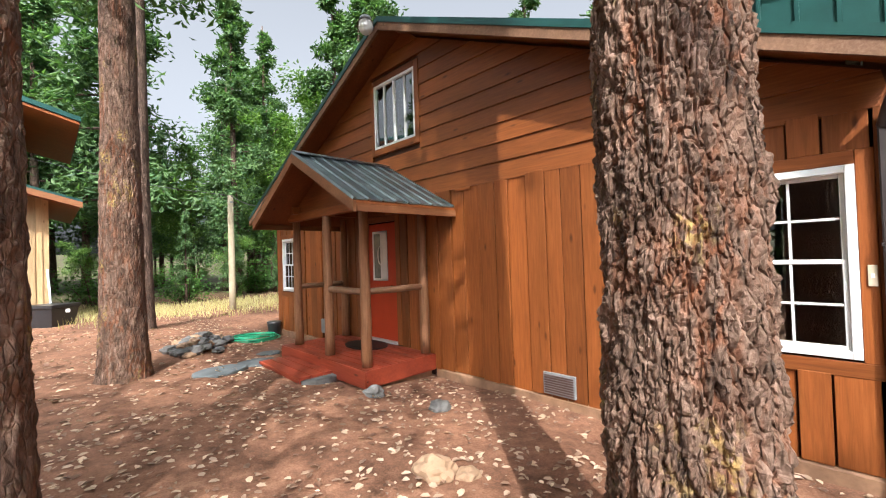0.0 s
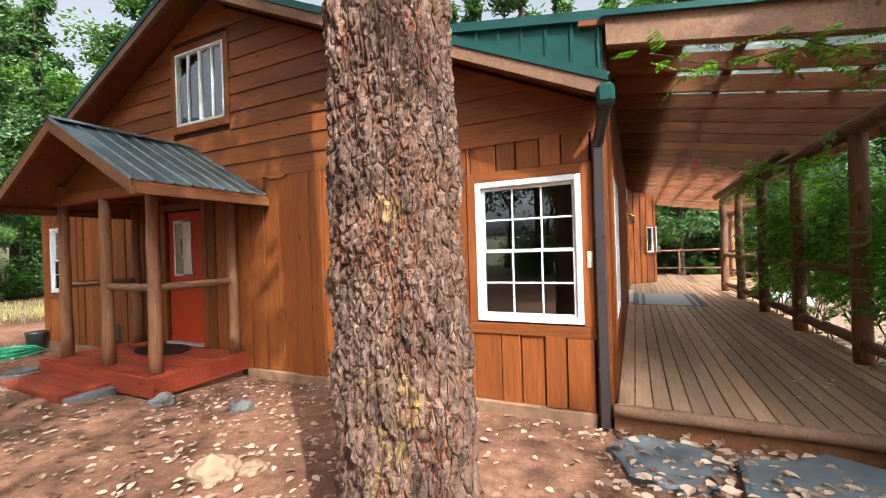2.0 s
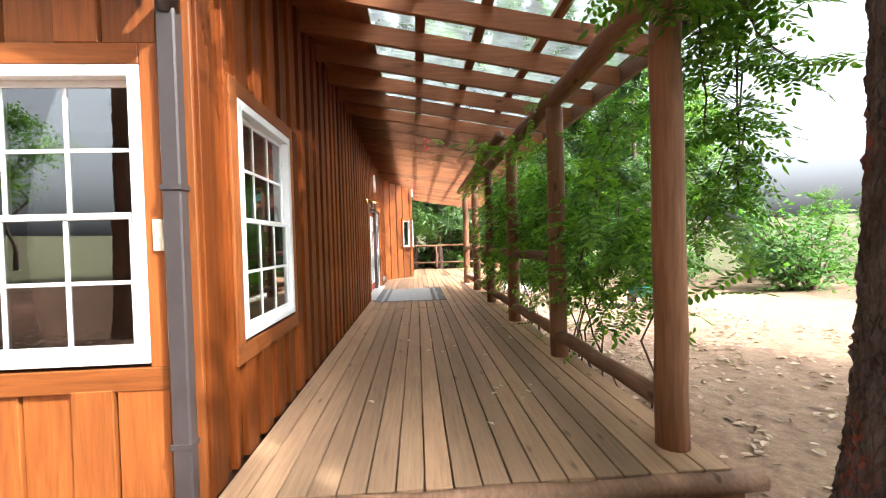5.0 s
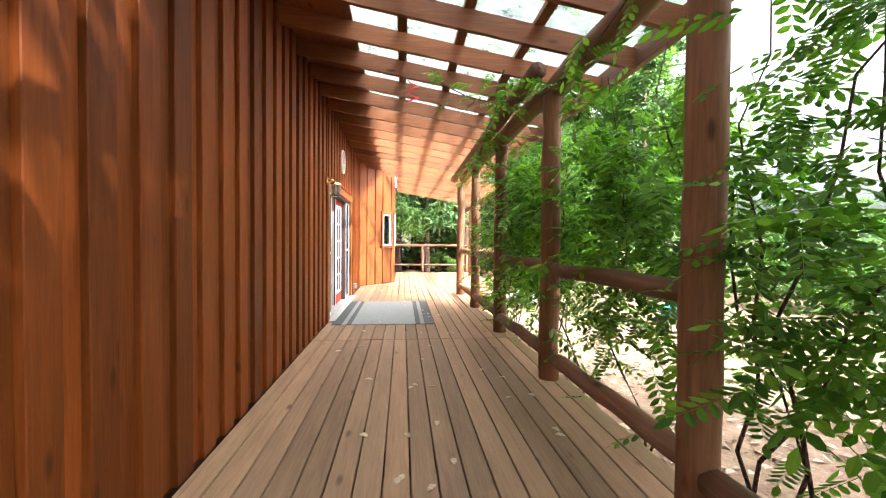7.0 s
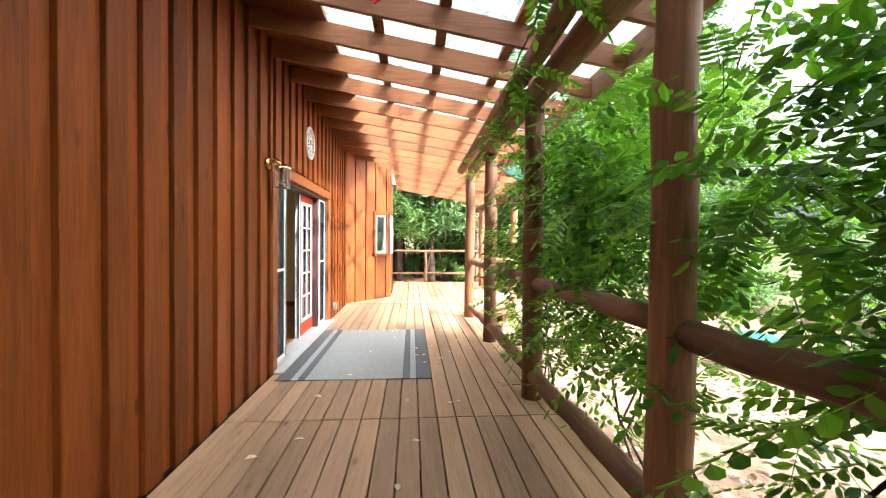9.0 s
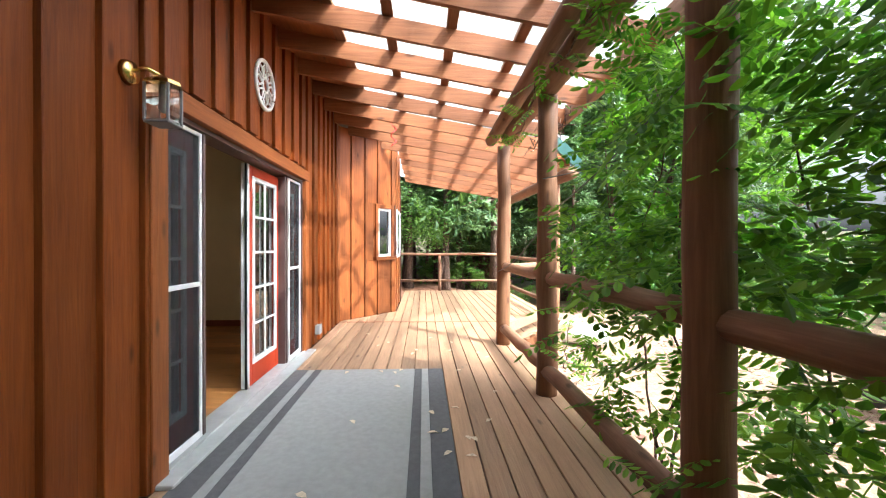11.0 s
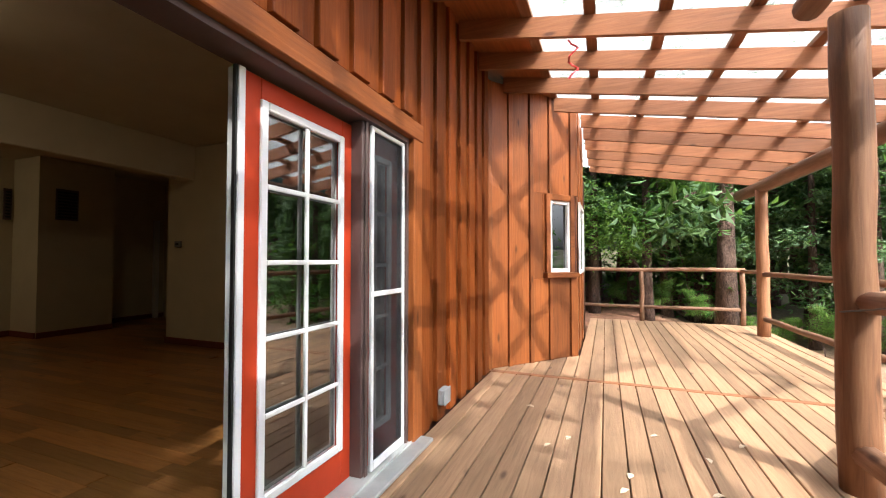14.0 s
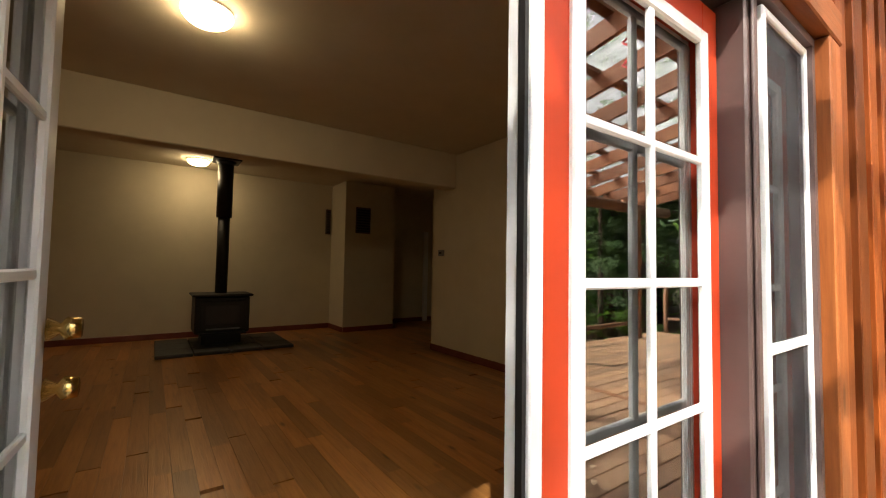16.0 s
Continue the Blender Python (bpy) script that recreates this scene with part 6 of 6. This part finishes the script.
# ---- slabs, stones and yard clutter ----
def slab(cx, cy, rx, ry, seed, material, label, h=0.05, lift=0.0):
    rng = random.Random(seed)
    n = 13
    pts = [(rx * rng.uniform(0.78, 1.08) * math.cos(2 * math.pi * i / n), ry * rng.uniform(0.78, 1.08) * math.sin(2 * math.pi * i / n)) for i in range(n)]
    z = ground_z(cx, cy)
    th = thing("stone_slab", label, "stone slab", "flagstones", at=(cx, cy, z + lift))
    bm = bmesh.new()
    lo = [bm.verts.new((x, y, -0.06)) for x, y in pts]
    mid = [bm.verts.new((x, y, h - 0.012 + rng.uniform(-0.004, 0.004))) for x, y in pts]
    hi = [bm.verts.new((x * 0.94, y * 0.94, h + 0.006 * noise.noise(Vector((x * 3, y * 3, seed))))) for x, y in pts]
    for a, b in ((lo, mid), (mid, hi)):
        for i in range(n):
            bm.faces.new((a[i], a[(i + 1) % n], b[(i + 1) % n], b[i]))
    bm.faces.new(hi)
    part("slab", bm, material, th)


slab(-0.55, -0.38, 0.42, 0.42, 1, M_SLAB, "blue-grey flagstone in front of the deck", 0.07)
slab(-0.72, -1.45, 0.62, 0.72, 2, M_SLAB, "large blue-grey flagstone in front of the deck", 0.06)
slab(-1.45, -0.75, 0.42, 0.50, 3, M_SLAB, "blue-grey flagstone in front of the deck", 0.045)
slab(-1.75, 7.15, 0.42, 0.30, 4, M_SLAB, "flat grey stepping stone in the dirt", 0.02)
slab(-2.35, 6.85, 0.40, 0.32, 5, M_SLAB, "flat grey stepping stone in the dirt", 0.02)
slab(-1.45, 5.55, 0.30, 0.20, 6, M_STONE, "half-buried grey stone by the porch", 0.08)
slab(-1.25, 7.9, 0.25, 0.2, 7, M_SLAB, "flat grey stepping stone in the dirt", 0.02)


def boulder(cx, cy, cz, r, seed, material, name, label, flat=0.6, group="", bury=0.3):
    bm = bmesh.new()
    bmesh.ops.create_icosphere(bm, subdivisions=3, radius=r)
    for v in bm.verts:
        d = v.co.normalized()
        v.co *= 1 + 0.35 * noise.noise(d * 1.6 + Vector((seed, 0, 0))) + 0.10 * noise.noise(d * 5 + Vector((0, seed, 0)))
        v.co.z *= flat
    th = thing(name, label, "stone", group, at=(cx, cy, cz))
    part("stone", bm, material, th)


boulder(-2.10, 2.50, ground_z(-2.1, 2.5) + 0.02, 0.16, 1, M_ROCK, "rock", "warm tan rock lying in the leaf litter", 0.6)
boulder(-1.95, 2.30, ground_z(-1.95, 2.3) + 0.01, 0.09, 7, M_ROCK, "rock", "small tan rock in the leaf litter", 0.6)
boulder(-1.30, 4.45, ground_z(-1.3, 4.45) + 0.02, 0.13, 3, M_STONE, "rock", "grey rock beside the porch corner", 0.7)
boulder(-1.05, 3.55, ground_z(-1.05, 3.55) + 0.02, 0.12, 4, M_STONE, "rock", "small grey rock in the dirt", 0.6)
rng = random.Random(41)
for (cx, cy, n, hh) in ((-2.2, 8.95, 26, 0.30), (-1.8, 10.0, 22, 0.24)):
    for k in range(n):
        a, rr = rng.uniform(0, 6.28), rng.uniform(0, 0.45) ** 0.8
        t = 1 - rr / 0.5
        boulder(cx + rr * math.cos(a), cy + rr * math.sin(a), ground_z(cx, cy) + 0.03 + max(0, t) * hh * rng.uniform(0.2, 1.0), rng.uniform(0.08, 0.14), k, M_STONE if k % 4 else M_ROCK, "cairn_stone", "grey river stone in a low pile", 0.55, "stone piles")

hose = thing("garden_hose", "coiled bright green garden hose on the dirt", "hose", at=(-0.77, 9.9, ground_z(-0.77, 9.9)))
pts = []
for i in range(150):
    a = i * 0.32
    r = 0.42 + 0.10 * math.sin(i * 0.09) + 0.03 * math.sin(i * 0.7)
    pts.append((r * math.cos(a), 0.75 * r * math.sin(a), 0.02 + 0.0007 * i + 0.01 * math.sin(i * 0.31)))
part("coil", tube_bm(pts, 0.014, 6), M_HOSE, hose, smooth=True)
hb = thing("hose_reel_bin", "dark hose pot against the wall corner", "pot", at=(-0.22, 10.2, ground_z(-0.22, 10.2)))
part("pot", tube_bm([(0, 0, 0), (0, 0, 0.32), (0, 0, 0.36)], [0.13, 0.16, 0.17], 14), M_BIN, hb, smooth=True)
ac = thing("utility_box", "small grey utility box on the gable wall", "utility box", at=(-0.05, 7.9, 0.05))
part("box", box((-0.08, -0.12, 0), (0.02, 0.12, 0.28), 0.008), M_GREYBOX, ac)

# utility pole and line
pole = thing("utility_pole", "weathered timber utility pole at the clearing edge", "pole", at=(1.3, 18.2, ground_z(1.3, 18.2) - 0.1))
part("pole", tube_bm(line_pts((0, 0, 0), (0, 0, 4.75), 6, 0.01, 1), [0.13, 0.125, 0.12, 0.115, 0.11, 0.105], 10), plain("weathered_pole", (0.36, 0.30, 0.20), 0.8), pole, smooth=True)
part("insulator", box((-0.05, -0.12, 4.45), (0.05, 0.12, 4.5)), M_GREYBOX, pole)
for k, b in enumerate(((-5.5, 19.0, 5.4), (0.3, 10.45, 3.0))):
    w = thing("power_line", "thin overhead cable from the pole", "cable", "cables", at=(1.3, 18.2, 4.3))
    B = Vector(b) - Vector((1.3, 18.2, 4.3))
    part("cable", tube_bm([B * (i / 10) + Vector((0, 0, -0.22 * math.sin(math.pi * i / 10))) for i in range(11)], 0.015, 5), M_WIRE, w)


def outbuilding():
    o = thing("outbuilding", "two-storey pale pine outbuilding with green metal roofs", "outbuilding", kind="structure")
    x1, y0, y1 = -4.30, 18.2, 24.0
    part("wall", box((-11.0, y0, -0.2), (x1, y1, 3.9)), M_PINE, o)
    for i in range(22):
        part("board", box((-11.0 + i * 0.316, y0 - 0.03, -0.1), (-11.0 + i * 0.316 + 0.29, y0, 3.8)), M_PINE, o)
    for i in range(18):
        part("board", box((x1, y0 + i * 0.322, -0.1), (x1 + 0.03, y0 + i * 0.322 + 0.30, 3.8)), M_PINE, o)
    part("corner_post", box((x1 - 0.02, y0 - 0.06, -0.2), (x1 + 0.08, y0 + 0.05, 3.9)), M_PINE, o)
    part("roof_lower", prism([(-12.0, 6.1), (x1 + 1.0, 3.55), (x1 + 1.0, 3.68), (-12.0, 6.24)], "y", y0 - 0.9, y1 + 0.4), M_GREEN, o, "green metal lower roof")
    part("soffit", prism([(-12.0, 6.02), (x1 + 0.96, 3.48), (x1 + 0.96, 3.54), (-12.0, 6.09)], "y", y0 - 0.86, y1 + 0.4), M_SIDE_X, o)
    part("rake_board", prism([(-12.0, 5.96), (x1 + 1.0, 3.42), (x1 + 1.0, 3.60), (-12.0, 6.15)], "y", y0 - 0.94, y0 - 0.90), M_PURL, o)
    part("upper_wall", box((-11.0, y0 + 0.05, 3.9), (x1 - 0.35, y1 - 0.4, 6.6)), M_PINE, o)
    for i in range(9):
        part("lap_board", box((-11.0, y0 + 0.0, 4.2 + 0.27 * i), (x1 - 0.35, y0 + 0.045, 4.2 + 0.27 * i + 0.25)), M_PINE, o)
    part("roof_upper", prism([(-12.0, 8.6), (x1 + 1.0, 6.15), (x1 + 1.0, 6.3), (-12.0, 8.75)], "y", y0 - 0.9, y1 + 0.2), M_GREEN, o, "green metal upper roof")
    part("soffit", prism([(-12.0, 8.5), (x1 + 0.96, 6.06), (x1 + 0.96, 6.14), (-12.0, 8.59)], "y", y0 - 0.86, y1 + 0.2), M_SIDE_X, o)
    b = thing("storage_tote", "black plastic storage tote beside the outbuilding", "tote", at=(-4.05, 17.3, ground_z(-4.05, 17.3)))
    part("tub", tube_bm([(0, 0, 0), (0, 0, 0.55), (0, 0, 0.58), (0, 0, 0.66)], [0.52, 0.62, 0.68, 0.68], 4), M_BIN, b)
    part("label", box((0.30, -0.50, 0.42), (0.40, -0.49, 0.52)), M_WHITE, b)
    pp = thing("conduit", "white pipe leaning at the outbuilding wall", "pipe", at=(-4.02, 18.0, ground_z(-4.02, 18.0)))
    part("pipe", tube_bm([(0, 0, 0), (-0.1, 0.1, 1.7)], 0.03, 8), M_WHITE, pp)


outbuilding()


def tank():
    t = thing("propane_tank", "white horizontal propane tank on the dirt", "tank", at=(13.5, -4.85, ground_z(13.5, -4.85) + 0.27))
    t.scale = (0.58, 0.58, 0.58)
    t.rotation_euler = (0, 0, radians(58))
    pts = [(-1.15 + 0.001, 0, 0), (-1.12, 0, 0), (-1.02, 0, 0), (-0.85, 0, 0), (0.85, 0, 0), (1.02, 0, 0), (1.12, 0, 0), (1.15, 0, 0)]
    part("shell", tube_bm(pts, [0.05, 0.22, 0.34, 0.40, 0.40, 0.34, 0.22, 0.05], 20), M_TANK, t, smooth=True)
    part("dome", tube_bm([(0, 0, 0.38), (0, 0, 0.50), (0, 0, 0.56)], [0.16, 0.15, 0.06], 14), M_TANK, t, "round valve dome", True)
    for x in (-0.7, 0.7):
        part("foot", box((x - 0.06, -0.25, -0.46), (x + 0.06, 0.25, -0.36)), M_IRON, t)


tank()

wb = thing("wheelbarrow", "teal wheelbarrow standing on the sunny dirt", "wheelbarrow", at=(9.0, -7.2, ground_z(9.0, -7.2)))
part("tray", tube_bm([(0, 0, 0.30), (0, 0, 0.40), (0, 0, 0.58)], [0.18, 0.30, 0.40], 8), plain("teal_paint", (0.02, 0.18, 0.18), 0.45), wb)
part("wheel", tube_bm([(0.45, -0.04, 0.17), (0.45, 0.04, 0.17)], 0.17, 16), M_BIN, wb)
for s in (-1, 1):
    part("leg", tube_bm([(-0.2, 0.2 * s, 0.0), (-0.15, 0.2 * s, 0.36)], 0.015, 6), M_IRON, wb)
    part("handle", tube_bm([(0.4, 0.1 * s, 0.2), (-0.3, 0.25 * s, 0.42), (-0.8, 0.28 * s, 0.55)], 0.018, 6), M_LOGX, wb)


# ---- leaf litter ----
def litter(name, n, area, seed, size, label, zf, material=None):
    rng = random.Random(seed)
    vs, fs = [], []
    x0, x1, y0, y1 = area
    k = 0
    while k < n:
        x, y = rng.uniform(x0, x1), rng.uniform(y0, y1)
        z = zf(x, y)
        if z is None or noise.noise(Vector((x * 0.9, y * 0.9, seed))) < rng.uniform(-0.55, 0.15):
            continue
        k += 1
        a, L = rng.uniform(0, 6.28), rng.uniform(*size)
        d = Vector((math.cos(a), math.sin(a), rng.uniform(-0.12, 0.12)))
        s = Vector((-math.sin(a), math.cos(a), rng.uniform(-0.25, 0.25)))
        W = L * rng.uniform(0.22, 0.36)
        p = Vector((x, y, z + rng.uniform(0.004, 0.018)))
        c = rng.uniform(0.05, 0.3) * L
        b = len(vs)
        vs += [p, p + d * L * 0.3 + s * W + Vector((0, 0, c * 0.6)), p + d * L * 0.72 + s * W * 0.8 + Vector((0, 0, c * 0.5)), p + d * L + Vector((0, 0, c * 0.3)),
               p + d * L * 0.72 - s * W * 0.8 + Vector((0, 0, c)), p + d * L * 0.3 - s * W + Vector((0, 0, c * 0.8))]
        fs += [(b, b + 1, b + 2, b + 3), (b, b + 3, b + 4, b + 5)]
    return stuff_mesh(name, vs, fs, material or M_LITTER, None, label, category="leaves", kind="stuff")


def yard_z(x, y):
    if x > -0.03 and y > -2.75 or (x > -1.26 and 4.68 < y < 7.3):
        return None
    return ground_z(x, y)


litter("fallen_leaves", 4200, (-5.2, 0.0, -2.6, 6.5), 1, (0.025, 0.085), "pale dry leaves scattered over the dirt yard", yard_z)
litter("fallen_leaves", 2400, (-5.0, 3.0, 6.0, 17.0), 2, (0.03, 0.10), "pale dry leaves scattered over the dirt yard", yard_z)
litter("fallen_leaves", 3200, (0.0, 14.0, -8.5, -2.8), 3, (0.05, 0.12), "pale dry leaves scattered beside the deck", yard_z)
litter("fallen_leaves", 430, (-1.9, -0.1, -2.4, 0.1), 4, (0.04, 0.11), "dry brown leaves piled against the deck edge", lambda x, y: ground_z(x, y) + 0.06 if random.Random(int(x * 1e5)).random() < 0.35 + 0.65 * (x + 1.9) / 1.8 else None)

rng = random.Random(91)
lf = None
for k in range(64):
    x, y = rng.uniform(0.3, 10.5), rng.triangular(-2.45, -0.3, -1.7)
    m = Matrix.LocRotScale((x, y, 0.004 if not (6.45 < x < 8.8 and -1.68 < y < -0.08) else 0.014), Euler((rng.uniform(-0.06, 0.06), 0.05, rng.uniform(0, 6.28))), (1, 1, 1))
    if lf is None:
        lf = thing("fallen_leaf", "pale curled dry leaf lying on the deck", "leaf", "leaves on the deck")
        bm = bmesh.new()
        out = [(0, 0, 0), (0.02, 0.014, 0.006), (0.045, 0.020, 0.010), (0.075, 0.0, 0.004), (0.045, -0.018, 0.014), (0.02, -0.016, 0.008)]
        vv = [bm.verts.new(p) for p in out]
        ww = [bm.verts.new((p[0], p[1], p[2] + 0.0015)) for p in out]
        bm.faces.new(vv[::-1])
        bm.faces.new(ww)
        for i in range(6):
            bm.faces.new((vv[i], vv[(i + 1) % 6], ww[(i + 1) % 6], ww[i]))
        part("blade", bm, M_DRYLEAF, lf)
        lf.matrix_basis = m
    else:
        copy_thing(lf, m)


def grass():
    rng = random.Random(17)
    vs, fs = [], []
    for _ in range(9000):
        x, y = rng.uniform(-4, 10), rng.triangular(15.5, 24, 20)
        z = ground_z(x, y)
        h = rng.uniform(0.10, 0.32)
        a = rng.uniform(0, 6.28)
        d = Vector((math.cos(a), math.sin(a), 0)) * 0.012
        t = Vector((rng.uniform(-0.1, 0.1), rng.uniform(-0.1, 0.1), h))
        b = len(vs)
        p = Vector((x, y, z - 0.01))
        vs += [p - d, p + d, p + t]
        fs.append((b, b + 1, b + 2))
    stuff_mesh("grass", vs, fs, M_GRASS, None, "dry yellow grass along the forest edge", category="grass", kind="stuff")


grass()
